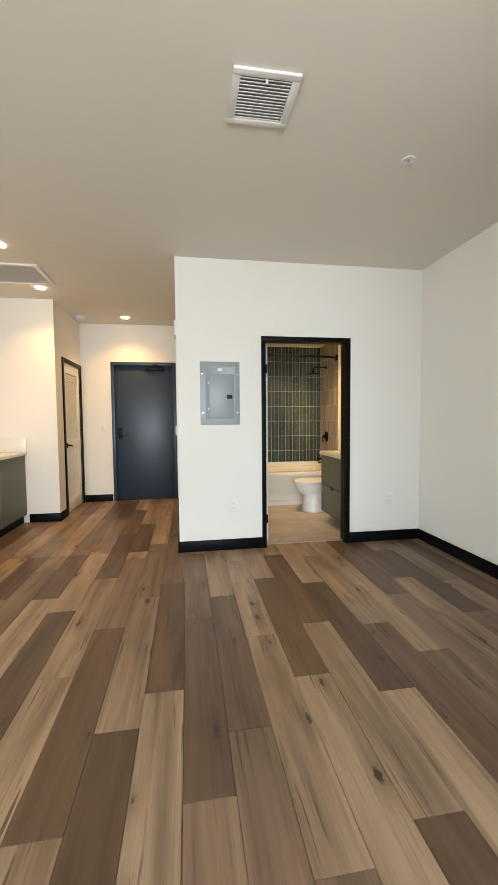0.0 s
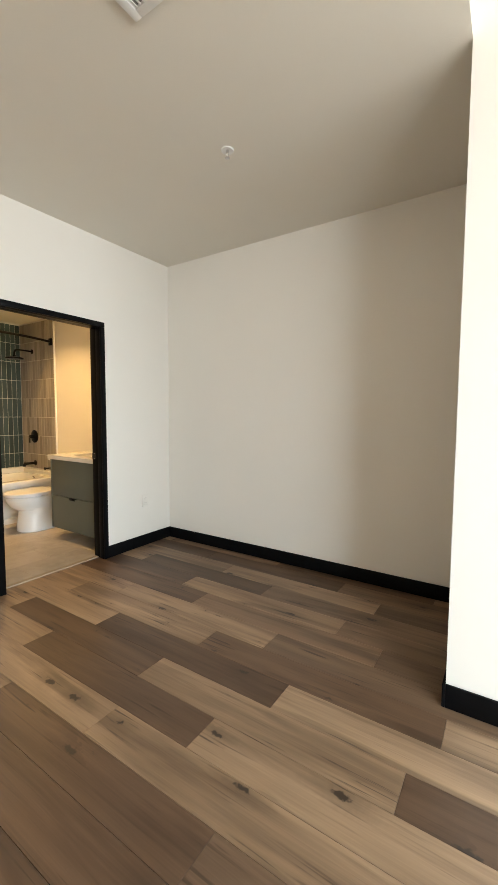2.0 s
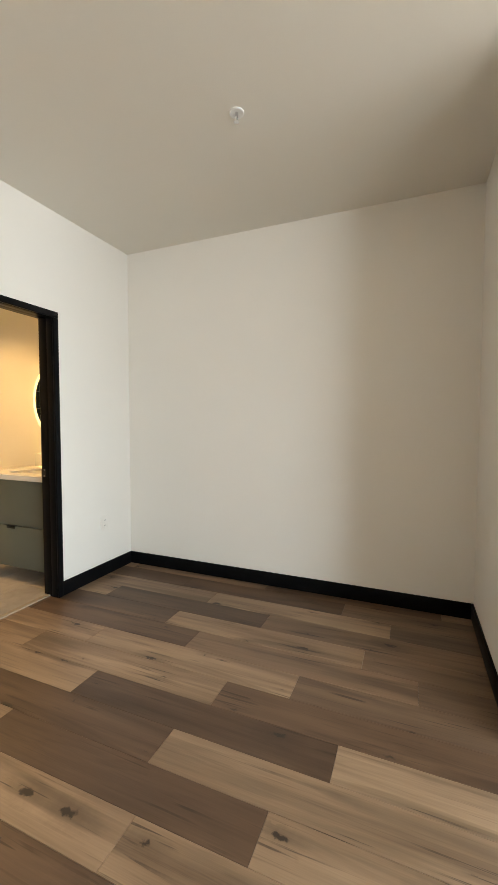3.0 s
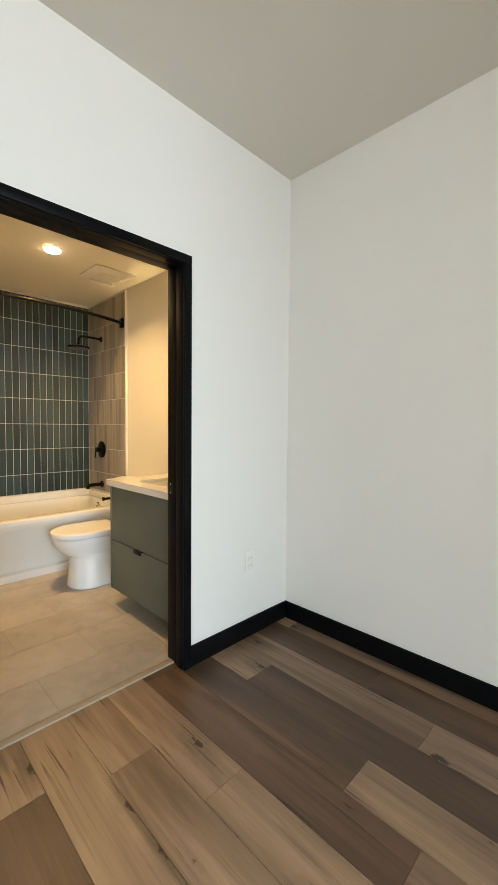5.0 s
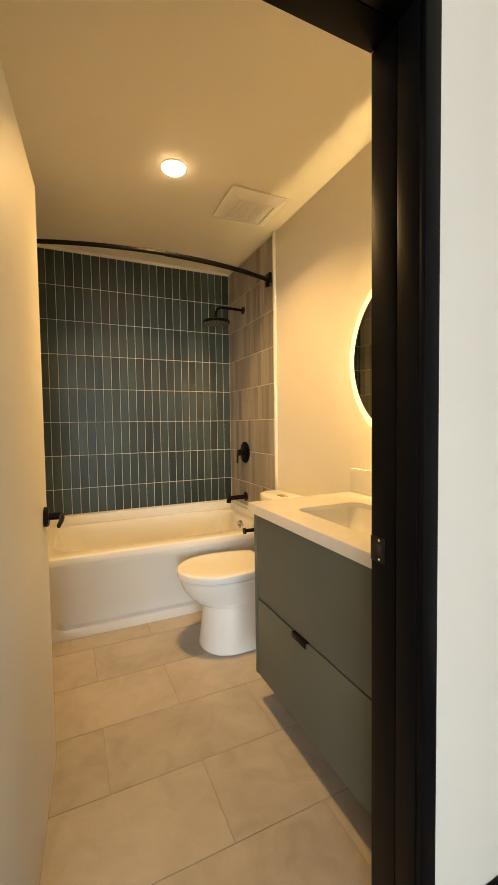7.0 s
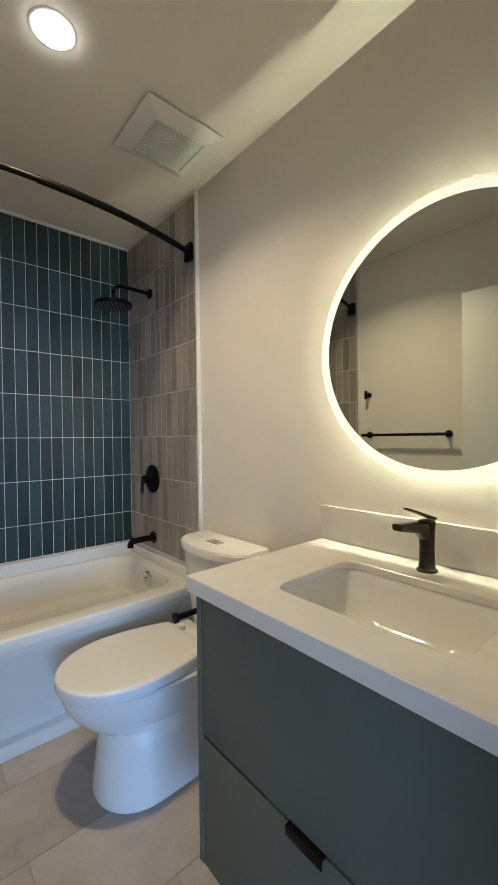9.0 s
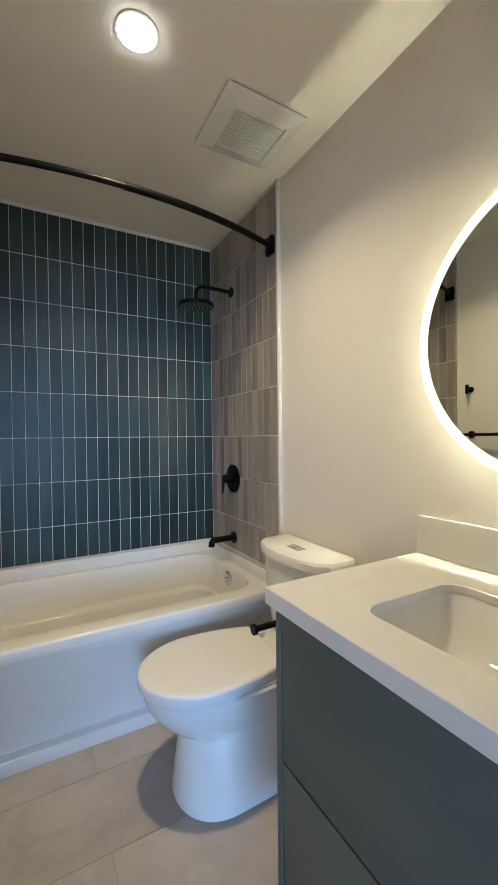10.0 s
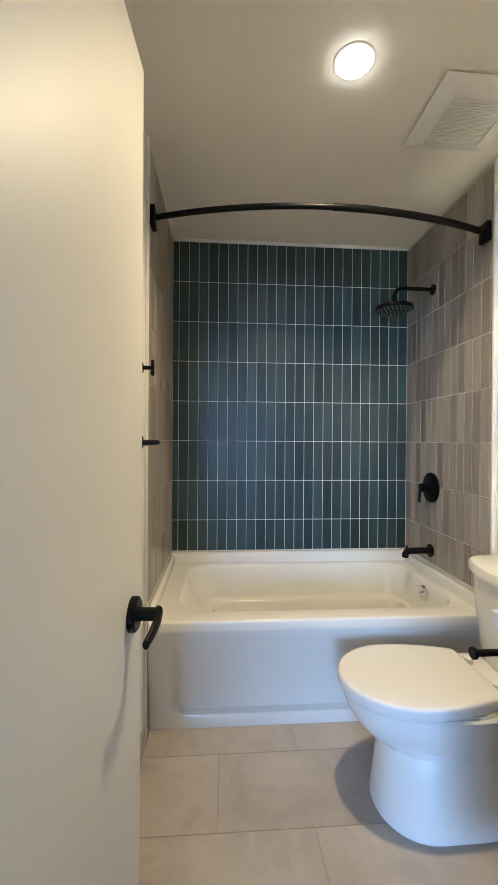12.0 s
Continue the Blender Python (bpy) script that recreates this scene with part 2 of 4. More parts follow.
struct("floor", bx(XW - 0.2, XE + 0.2, YS - 0.2, YB - 0.02, -0.25, -0.008), DARK, "subfloor below the wood planks", "floor")
struct("floor_hall", bx(XW - 0.2, 0.44, YB - 0.02, YD + 0.3, -0.25, -0.008), DARK, "subfloor below the hall's wood planks", "floor")
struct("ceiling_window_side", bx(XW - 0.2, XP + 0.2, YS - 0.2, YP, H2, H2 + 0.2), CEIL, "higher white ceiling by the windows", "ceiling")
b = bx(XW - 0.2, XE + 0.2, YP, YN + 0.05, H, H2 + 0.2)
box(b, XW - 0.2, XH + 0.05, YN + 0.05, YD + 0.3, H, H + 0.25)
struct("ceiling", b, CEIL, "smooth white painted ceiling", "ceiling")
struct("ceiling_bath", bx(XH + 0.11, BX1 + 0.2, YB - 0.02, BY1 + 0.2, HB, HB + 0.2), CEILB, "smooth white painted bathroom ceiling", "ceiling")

b = bx(XH, DX0 - 0.02, YN, YB, 0, H)
box(b, DX1 + 0.02, XE + 0.15, YN, YB, 0, H)
box(b, DX0 - 0.02, DX1 + 0.02, YN, YB, DZ + 0.02, H)
struct("wall_north", b, WALL, "white painted wall with the bathroom doorway")
struct("wall_east", bx(XE, XE + 0.15, YP, YN, 0, H), WALL, "plain white painted wall of the alcove")
struct("wall_projecting", bx(XP, XE + 0.15, YS - 0.2, YP, 0, H2), WALL, "white painted wall that juts into the room")
struct("wall_hall_east", bx(XH, XH + 0.11, YB, YD, 0, H), WALL, "white painted wall along the hall")
CY0, CY1, CZ = 6.24, 7.04, 2.04
b = bx(XC - 0.12, XC, YK + 0.12, CY0, 0, H)
box(b, XC - 0.12, XC, CY1, YD, 0, H)
box(b, XC - 0.12, XC, CY0, CY1, CZ, H)
struct("wall_closet", b, WALL, "white painted hall wall with the closet doorway")
struct("wall_kitchen_end", bx(XW, XC, YK, YK + 0.12, 0, H), WALL, "white painted wall at the end of the kitchen")
EX0, EX1, EZ = -0.69, 0.225, 2.13
b = bx(XC - 0.12, EX0, YD, YD + 0.15, 0, H)
box(b, EX1, XH + 0.11, YD, YD + 0.15, 0, H)
box(b, EX0, EX1, YD, YD + 0.15, EZ, H)
struct("wall_entry", b, WALL, "white painted wall with the entry doorway")
b = bx(XW - 0.15, XW, -0.9, YD, 0, H2)
box(b, XW - 0.15, XW, YS - 0.2, -3.2, 0, H2)
box(b, XW - 0.15, XW, -3.2, -0.9, 0, 0.15)
box(b, XW - 0.15, XW, -3.2, -0.9, 2.65, H2)
struct("wall_west", b, WALL, "white painted kitchen wall with a window")
wx0, wx1, wz0, wz1, _ = WIN
b = bx(XW, wx0, YS - 0.2, YS, 0, H2)
box(b, wx1, XP, YS - 0.2, YS, 0, H2)
box(b, wx0, wx1, YS - 0.2, YS, 0, wz0)
box(b, wx0, wx1, YS - 0.2, YS, wz1, H2)
struct("wall_south", b, WALL, "white painted outer wall with a wide window")
struct("wall_bath_west", bx(BX0 - 0.1, BX0, YB, BY1 + 0.1, 0, HB), WALL, "white painted bathroom wall beside the door")
struct("wall_bath_east", bx(BX1, BX1 + 0.12, YB, BY1 + 0.1, 0, HB), WALL, "white painted bathroom wall behind the vanity")
struct("wall_bath_back", bx(BX0, BX1, BY1, BY1 + 0.1, 0, HB), GROUT, "backing wall under the blue tile")
struct("closet_back", bx(XC - 0.9, XC - 0.8, YK + 0.12, YD, 0, H), WALL, "plain wall at the back of the closet")
struct("ground", bx(-60, 60, -90, YS - 0.2, -9.2, -9.0), CONCRETE, "pale paved ground far below the window", "ground")

w = tagged(thing("window_1", "wide window with slim black frame bars", "window"), kind="structure")
b = bx(wx0, wx1, YS - 0.13, YS - 0.07, wz0, wz0 + 0.05)
box(b, wx0, wx1, YS - 0.13, YS - 0.07, wz1 - 0.05, wz1)
for x in (wx0, wx0 + 1.12, wx1 - 1.15, wx1 - 0.05):
    box(b, x, x + 0.05, YS - 0.13, YS - 0.07, wz0 + 0.05, wz1 - 0.05)
part("window_frame", b, BLACK, w)
part("window_sill", bx(wx0 - 0.03, wx1 + 0.03, YS - 0.06, YS + 0.05, wz0 - 0.03, wz0, 0.004), WALL, w)

w = tagged(thing("window_2", "window with slim black frame bars", "window"), kind="structure")
b = bx(XW - 0.12, XW - 0.06, -3.2, -0.9, 0.15, 0.20)
box(b, XW - 0.12, XW - 0.06, -3.2, -0.9, 2.60, 2.65)
for y in (-3.2, -2.08, -0.95):
    box(b, XW - 0.12, XW - 0.06, y, y + 0.05, 0.20, 2.60)
part("window_frame", b, BLACK, w)

# baseboards, black, 0.105 high
def baseboard(x0, x1, y0, y1):
    struct("baseboard", bx(x0, x1, y0, y1, 0, 0.105, 0.004), BLACK, "black painted flat baseboard", "baseboard")


T = 0.014
baseboard(XH - T, DX0 - 0.032, YN - T, YN)
baseboard(XH - T, XH, YN, YD)
baseboard(DX1 + 0.032, XE - T, YN - T, YN)
baseboard(XE - T, XE, YP + T, YN)
baseboard(XP - T, XE, YP, YP + T)
baseboard(XP - T, XP, YS, YP)
baseboard(-1.53, XC + T, YK - T, YK)
baseboard(XC, XC + T, YK, CY0 - 0.06)
baseboard(XC + T, EX0 - 0.05, YD - T, YD)
baseboard(EX1 + 0.05, XH - T, YD - T, YD)
baseboard(XW, wx0, YS, YS + T)
baseboard(wx0, XP - T, YS, YS + T)

# ---- doorways ----
def casing_frame(name, label, x0, x1, z1, y_room, y_far, face, material):
    """Jambs and head with a face trim that stands proud of the wall, and a two-step stop with a gasket groove."""
    d = tagged(thing(name, label, "door frame"), kind="structure")
    part("jamb", bx(x0 - 0.02, x0, y_room, y_far, 0, z1 + 0.02, 0.002), material, d)
    part("jamb", bx(x1, x1 + 0.02, y_room, y_far, 0, z1 + 0.02, 0.002), material, d)
    part("head", bx(x0, x1, y_room, y_far, z1, z1 + 0.02, 0.002), material, d)
    ya, yb = y_room - 0.016, y_room
    i = 0.012
    part("casing", bx(x0 + i - face, x0 + i - 0.002, ya, yb, 0, z1 - i + 0.002, 0.003), material, d)
    part("casing", bx(x1 - i + 0.002, x1 - i + face, ya, yb, 0, z1 - i + 0.002, 0.003), material, d)
    part("casing", bx(x0 + i - face, x1 - i + face, ya, yb, z1 - i + 0.002, z1 - i + face, 0.003), material, d)
    ym = y_room + (y_far - y_room) * 0.40
    part("door_stop", bx(x0, x0 + i, y_room, ym, 0, z1 - i, 0.002), material, d)
    part("door_stop", bx(x1 - i, x1, y_room, ym, 0, z1 - i, 0.002), material, d)
    part("door_stop", bx(x0, x1, y_room, ym, z1 - i, z1, 0.002), material, d)
    yn = ym + 0.007
    part("rebate", bx(x0, x0 + 0.006, yn, y_far, 0, z1 - 0.006, 0.0015), material, d)
    part("rebate", bx(x1 - 0.006, x1, yn, y_far, 0, z1 - 0.006, 0.0015), material, d)
    part("rebate", bx(x0 + 0.006, x1 - 0.006, yn, y_far, z1 - 0.006, z1, 0.0015), material, d)
    return d


fr = casing_frame("door_frame_1", "black painted door frame of the bathroom", DX0, DX1, DZ, YN, YB + 0.012, 0.044, BLACK)
sp = part("strike_plate", bx(DX1 - 0.0085, DX1 - 0.0058, YB - 0.032, YB + 0.012, 0.875, 0.932, 0.001), BRONZE, fr, "dark metal strike plate")
part("latch_hole", bx(DX1 - 0.0095, DX1 - 0.0084, YB - 0.024, YB - 0.008, 0.888, 0.917), DARK, sp)
for z in (0.8815, 0.9255):
    b = bmesh.new()
    part("screw", rod(b, (DX1 - 0.0084, YB - 0.016, z), (DX1 - 0.0094, YB - 0.016, z), 0.0035, 12), CHROME, sp)
struct("threshold", bx(DX0, DX1, 4.527, 4.566, -0.005, 0.0085, 0.0015), THRESH, "beige metal edge strip between wood and tile", "threshold")


def lever(parent, origin, side, reach):
    """Round rose with a curved black lever: side is the way out of the leaf along x, reach the way of the lever along y."""
    ox, oy, oz = origin
    h = new("lever_handle", None)
    h.parent = parent
    b = bmesh.new()
    rod(b, (ox, oy, oz), (ox + side * 0.011, oy, oz), 0.033, 32)
    rod(b, (ox + side * 0.011, oy, oz), (ox + side * 0.014, oy, oz), 0.033, 32, 0.029)
    part("rose", b, BLACKM, h)
    b = bmesh.new()
    rod(b, (ox + side * 0.012, oy, oz), (ox + side * 0.052, oy, oz), 0.0125, 20)
    part("stem", b, BLACKM, h)
    b = bmesh.new()
    loops = []
    for k in range(9):
        u = k / 8
        y = oy + reach * (-0.012 + 0.100 * u)
        z = oz - 0.014 * u * u
        x = ox + side * (0.050 + 0.006 * math.sin(u * 3))
        hh, ww = 0.0125 - 0.004 * u, 0.009 - 0.003 * u
        loops.append([Vector((x + ww * math.cos(a), y, z + hh * math.sin(a))) for a in [2 * math.pi * j / 12 for j in range(12)]])
    part("lever", rings(b, loops), BLACKM, h)
    return h


# bathroom door, open into the bathroom
leaf = thing("bathroom_door", "white flush bathroom door standing open", "door", at=(1.224, YB + 0.018, 0.012))
leaf.rotation_euler = (0, 0, radians(-3.8))
part("leaf", bx(-0.035, 0, 0, 0.822, 0, 1.992, 0.002), DOORWHITE, leaf)
lever(leaf, (0, 0.752, 0.883), 1, -1)
lever(leaf, (-0.035, 0.752, 0.883), -1, -1)
part("latch_plate", bx(-0.029, -0.006, 0.822, 0.8235, 0.847, 0.907), BLACKM, leaf)
for zz in (0.235, 1.745):
    hg = part("hinge", bx(-0.033, -0.002, -0.004, 0.0, zz - 0.045, zz + 0.045, 0.002), BLACKM, leaf)
    b = bmesh.new()
    part("knuckle", rod(b, (-0.040, -0.008, zz - 0.045), (-0.040, -0.008, zz + 0.045), 0.007, 14), BLACKM, hg)

# entry door
fr = casing_frame("door_frame_2", "dark blue steel frame of the entry door", EX0, EX1, EZ, YD, YD + 0.14, 0.05, NAVY)
ed = thing("entry_door", "dark blue flush steel entry door, closed", "door", at=(0, 0, 0))
ey = YD + 0.05
part("leaf", bx(EX0 + 0.003, EX1 - 0.003, ey, ey + 0.044, 0.008, EZ - 0.003, 0.002), NAVY, ed)
lk = part("lock_plate", bx(EX0 + 0.045, EX0 + 0.105, ey - 0.022, ey, 0.97, 1.15, 0.008), BLACKM, ed, "black electronic lock plate")
b = bmesh.new()
rod(b, (EX0 + 0.075, ey - 0.06, 1.03), (EX0 + 0.075, ey - 0.02, 1.03), 0.011)
part("lever_stem", b, BLACKM, lk)
part("lever", bx(EX0 + 0.065, EX0 + 0.195, ey - 0.066, ey - 0.05, 1.02, 1.04, 0.006), BLACKM, lk)
cl = part("door_closer", bx(EX0 + 0.49, EX0 + 0.77, ey - 0.05, ey, 2.045, 2.105, 0.008), BLACKM, ed, "black door closer")
b = tube(bmesh.new(), [(EX0 + 0.63, ey - 0.03, 2.105), (EX0 + 0.66, ey - 0.10, 2.125), (EX0 + 0.60, ey - 0.045, 2.14)], 0.008, 8)
part("closer_arm", b, BLACKM, cl)
b = bmesh.new()
part("peephole", rod(b, (EX0 + 0.46, ey - 0.004, 1.50), (EX0 + 0.46, ey, 1.50), 0.011), BRONZE, ed)
for zz in (0.3, 1.05, 1.8):
    b = bmesh.new()
    part("hinge", rod(b, (EX1 + 0.003, ey - 0.012, zz), (EX1 + 0.003, ey - 0.012, zz + 0.11), 0.008), BLACKM, ed)
struct("threshold_entry", bx(EX0, EX1, YD, YD + 0.14, 0.0, 0.012, 0.004), BRONZE, "dark metal entry threshold", "threshold")
struct("entry_backing", bx(EX0 - 0.1, EX1 + 0.1, YD + 0.15, YD + 0.2, 0, 2.3), DARK, "dark backing behind the entry door", "wall")

# closet door with louvres over a flat panel
fr = tagged(thing("door_frame_3", "dark painted frame of the closet door", "door frame"), kind="structure")
for y0, y1 in ((CY0 - 0.055, CY0), (CY1, CY1 + 0.055)):
    part("casing", bx(XC, XC + 0.016, y0, y1, 0, CZ + 0.055, 0.003), BLACK, fr)
part("casing", bx(XC, XC + 0.016, CY0, CY1, CZ, CZ + 0.055, 0.003), BLACK, fr)
for y0, y1 in ((CY0, CY0 + 0.012), (CY1 - 0.012, CY1)):
    part("jamb", bx(XC - 0.12, XC, y0, y1, 0, CZ, 0.002), BLACK, fr)
cd = thing("closet_door", "white closet door with louvres above a panel", "door")
cx0, cx1 = XC - 0.045, XC - 0.008
ya, yb = CY0 + 0.015, CY1 - 0.015
part("stile", bx(cx0, cx1, ya, ya + 0.11, 0.012, CZ - 0.006, 0.003), DOORWHITE, cd)
part("stile", bx(cx0, cx1, yb - 0.11, yb, 0.012, CZ - 0.006, 0.003), DOORWHITE, cd)
for z0, z1 in ((0.012, 0.20), (0.86, 1.0), (CZ - 0.13, CZ - 0.006)):
    part("rail", bx(cx0, cx1, ya + 0.11, yb - 0.11, z0, z1, 0.003), DOORWHITE, cd)
part("panel", bx(cx0 + 0.012, cx1 - 0.012, ya + 0.11, yb - 0.11, 0.20, 0.86), DOORWHITE, cd)
lv = mesh_of("louvre", box(bmesh.new(), -0.0205, 0.0205, ya + 0.108, yb - 0.108, -0.003, 0.003, 0.001), DOORWHITE)
k = 0
while 1.02 + k * 0.031 < CZ - 0.14:
    o = new("louvre", lv)
    o.parent = cd
    o.location = ((cx0 + cx1) / 2, 0, 1.02 + k * 0.031)
    o.rotation_euler = (0, radians(57), 0)
    k += 1
lever(cd, (cx1, ya + 0.065, 0.93), 1, 1)

# ---- room: things on walls and ceiling ----
p = thing("breaker_panel", "grey steel electrical panel set in the wall", "electrical panel")
PX0, PX1, PZ0, PZ1 = 0.551, 0.924, 1.207, 1.800
lps = []
for inset, dep in ((0.0, 0.0005), (0.0, 0.003), (0.004, 0.0045), (0.046, 0.0125), (0.050, 0.0125), (0.052, 0.0115)):
    lps.append([Vector((x, YN - dep, z)) for x, z in ((PX0 + inset, PZ0 + inset), (PX1 - inset, PZ0 + inset), (PX1 - inset, PZ1 - inset), (PX0 + inset, PZ1 - inset))])
part("frame", rings(bmesh.new(), lps, cap0=False), GREYMETAL, p)
pd = part("door", bx(PX0 + 0.085, PX1 - 0.056, YN - 0.018, YN - 0.0105, PZ0 + 0.060, PZ1 - 0.115, 0.003), GREYMETAL, p)
part("latch", bx(PX1 - 0.125, PX1 - 0.072, YN - 0.023, YN - 0.0175, 1.452, 1.490, 0.002), DARK, pd, "black latch")
part("label", bx(PX0 + 0.165, PX0 + 0.21, YN - 0.0130, YN - 0.0113, PZ1 - 0.088, PZ1 - 0.065), PLASTIC, p, "small white label")
part("crease", bx(PX1 - 0.150, PX1 - 0.1475, YN - 0.0192, YN - 0.0178, PZ0 + 0.064, PZ1 - 0.119, 0.0005), GREYMETAL, pd)
for x, z in ((PX0 + 0.022, PZ1 - 0.115), (PX0 + 0.022, PZ0 + 0.115), (PX1 - 0.020, PZ1 - 0.12), (PX1 - 0.020, PZ0 + 0.115)):
    b = bmesh.new()
    part("screw", rod(b, (x, YN - 0.011, z), (x, YN - 0.005, z), 0.0055, 12), CHROME, p, "bright screw head")
for z in (PZ0 + 0.15, PZ1 - 0.20):
    part("hinge_clip", bx(PX0 + 0.072, PX0 + 0.084, YN - 0.017, YN - 0.0115, z - 0.012, z + 0.012, 0.002), PLASTIC, pd)


def outlet(x, z, y=YN):
    o = thing("wall_outlet", "white plastic duplex outlet on a white wall", "outlet", "wall outlets", (x, y, z))
    part("plate", bx(-0.036, 0.036, -0.006, -0.0005, -0.059, 0.059, 0.003), WALL, o)
    for zz in (-0.022, 0.022):
        s = part("socket", bx(-0.017, 0.017, -0.0085, -0.006, zz - 0.016, zz + 0.016, 0.003), WALL, o)
        for xx in (-0.007, 0.007):
            part("slot", bx(xx - 0.0012, xx + 0.0012, -0.0092, -0.0084, zz - 0.002, zz + 0.007), GREYGAP, s)
    return o


outlet(0.858, 0.425)
outlet(2.462, 0.437)
sw = thing("light_switch", "white rocker light switch by the entry door", "light switch")
part("plate", bx(-0.895, -0.823, YD - 0.006, YD - 0.0005, 1.09, 1.208, 0.003), WALL, sw)
part("rocker", bx(-0.876, -0.842, YD - 0.010, YD - 0.006, 1.117, 1.181, 0.002), WALL, sw)
th = thing("thermostat", "white thermostat on the hall wall", "thermostat")
part("housing", bx(XH - 0.022, XH - 0.0005, 4.75, 4.85, 1.10, 1.20, 0.005), PLASTIC, th)
part("cover", bx(XH - 0.026, XH - 0.022, 4.76, 4.84, 1.11, 1.19, 0.002), PLASTIC, th)
dc = thing("door_chime", "white plastic chime box high on the hall wall", "chime")
part("housing", bx(XH - 0.03, XH - 0.0005, 4.95, 5.15, 2.14, 2.30, 0.006), PLASTIC, dc)
part("grille", bx(XH - 0.033, XH - 0.03, 4.97, 5.13, 2.16, 2.28, 0.001), PLASTIC, dc)

# supply register in the ceiling
v = thing("ceiling_register", "white metal air register with slats in the ceiling", "air vent")
VX0, VX1, VY0, VY1 = 0.645, 0.943, 2.446, 2.758
f = 0.034
# flat grey sheet: the duct's shade between the slats is put in its colour
part("recess", bx(VX0 + f, VX1 - f, VY0 + f, VY1 - f, H - 0.003, H - 0.0005), GREYGAP, v)
for a in ((VX0, VX1, VY0, VY0 + f), (VX0, VX1, VY1 - f, VY1), (VX0, VX0 + f, VY0 + f, VY1 - f), (VX1 - f, VX1, VY0 + f, VY1 - f)):
    part("frame_side", bx(*a, H - 0.014, H, 0.003), PLASTIC, v)
sl = mesh_of("slat", box(bmesh.new(), VX0 + f, VX1 - f, -0.0050, 0.0050, -0.0010, 0.0010), PLASTIC)
for k in range(13):
    o = new("slat", sl)
    o.parent = v
    o.location = (0, VY0 + f + 0.012 + k * 0.0185, H - 0.010)
    o.rotation_euler = (radians(20), 0, 0)
part("damper_lever", bx(0.79, 0.80, VY0 + f + 0.004, VY0 + f + 0.016, H - 0.026, H - 0.008, 0.002), PLASTIC, v)


def sprinkler(x, y):
    s = thing("fire_sprinkler", "small white pendent sprinkler head in the ceiling", "sprinkler", "sprinklers", (x, y, H))
    b = rings(bmesh.new(), [oval(0, 0, 0, 0.036, 0.036, 28), oval(0, 0, -0.004, 0.036, 0.036, 28), oval(0, 0, -0.006, 0.032, 0.032, 28), oval(0, 0, -0.002, 0.022, 0.022, 28)])
    part("escutcheon", b, PLASTIC, s)
    b = bmesh.new()
    rod(b, (0, 0, 0.0), (0, 0, -0.022), 0.008, 14)
    part("body", b, CHROME, s)
    for sx in (-1, 1):
        part("frame_arm", tube(bmesh.new(), [(sx * 0.007, 0, -0.02), (sx * 0.012, 0, -0.03), (sx * 0.004, 0, -0.042)], 0.002, 8), CHROME, s)
    b = bmesh.new()
    rod(b, (0, 0, -0.042), (0, 0, -0.044), 0.013, 18)
    part("deflector", b, CHROME, s)


sprinkler(1.715, 2.905)


def downlight(x, y, z, watts, soft=0.05, beam=170):
    d = thing("recessed_downlight", "round white recessed ceiling downlight, switched on", "downlight", "ceiling downlights", (x, y, z))
    b = rings(bmesh.new(), [oval(0, 0, 0, 0.066, 0.066, 36), oval(0, 0, -0.0015, 0.066, 0.066, 36), oval(0, 0, -0.003, 0.062, 0.062, 36), oval(0, 0, -0.003, 0.053, 0.053, 36), oval(0, 0, -0.001, 0.050, 0.050, 36)], cap0=False, cap1=False)
    part("trim_ring", b, PLASTIC, d)
    b = rings(bmesh.new(), [oval(0, 0, -0.002, 0.0525, 0.0525, 36), oval(0, 0, -0.008, 0.0520, 0.0520, 36), oval(0, 0, -0.0125, 0.047, 0.047, 36), oval(0, 0, -0.0145, 0.033, 0.033, 36), oval(0, 0, -0.015, 0.012, 0.012, 36)])
    part("diffuser", b, LAMPGLOW, d, "glowing warm diffuser")
    disc_lamp("downlight_lamp", x, y, z - 0.0165, watts, WARM, soft).data.spread = radians(beam)


downlight(-1.156, 5.484, H, 8, beam=118)
downlight(-0.425, 6.672, H, 9.5, beam=118)
downlight(-1.11, 4.39, H, 8, beam=118)
downlight(1.858, 5.800, HB, 15.5, beam=132)

# hall ceiling: return grille and smoke alarm
g = thing("return_grille", "white framed return air grille in the ceiling", "air vent")
gx0, gx1, gy0, gy1 = -1.56, -0.955, 4.80, 5.36
for a in ((gx0, gx1, gy0, gy0 + 0.04), (gx0, gx1, gy1 - 0.04, gy1), (gx0, gx0 + 0.04, gy0 + 0.04, gy1 - 0.04), (gx1 - 0.04, gx1, gy0 + 0.04, gy1 - 0.04)):
    part("frame_side", bx(*a, H - 0.016, H, 0.003), PLASTIC, g)
part("recess", bx(gx0 + 0.04, gx1 - 0.04, gy0 + 0.04, gy1 - 0.04, H - 0.003, H - 0.0005), THRESH, g)
gl = mesh_of("slat", box(bmesh.new(), gx0 + 0.04, gx1 - 0.04, -0.0032, 0.0032, -0.0008, 0.0008), PLASTIC)
for k in range(30):
    o = new("slat", gl)
    o.parent = g
    o.location = (0, gy0 + 0.05 + k * 0.0158, H - 0.008)
    o.rotation_euler = (radians(38), 0, 0)
s = thing("smoke_alarm", "round white smoke alarm on the hall ceiling", "smoke alarm", at=(-1.045, 6.72, H))
part("base", rings(bmesh.new(), [oval(0, 0, 0, 0.07, 0.07, 36), oval(0, 0, -0.016, 0.07, 0.07, 36), oval(0, 0, -0.018, 0.066, 0.066, 36)], cap0=False), PLASTIC, s)
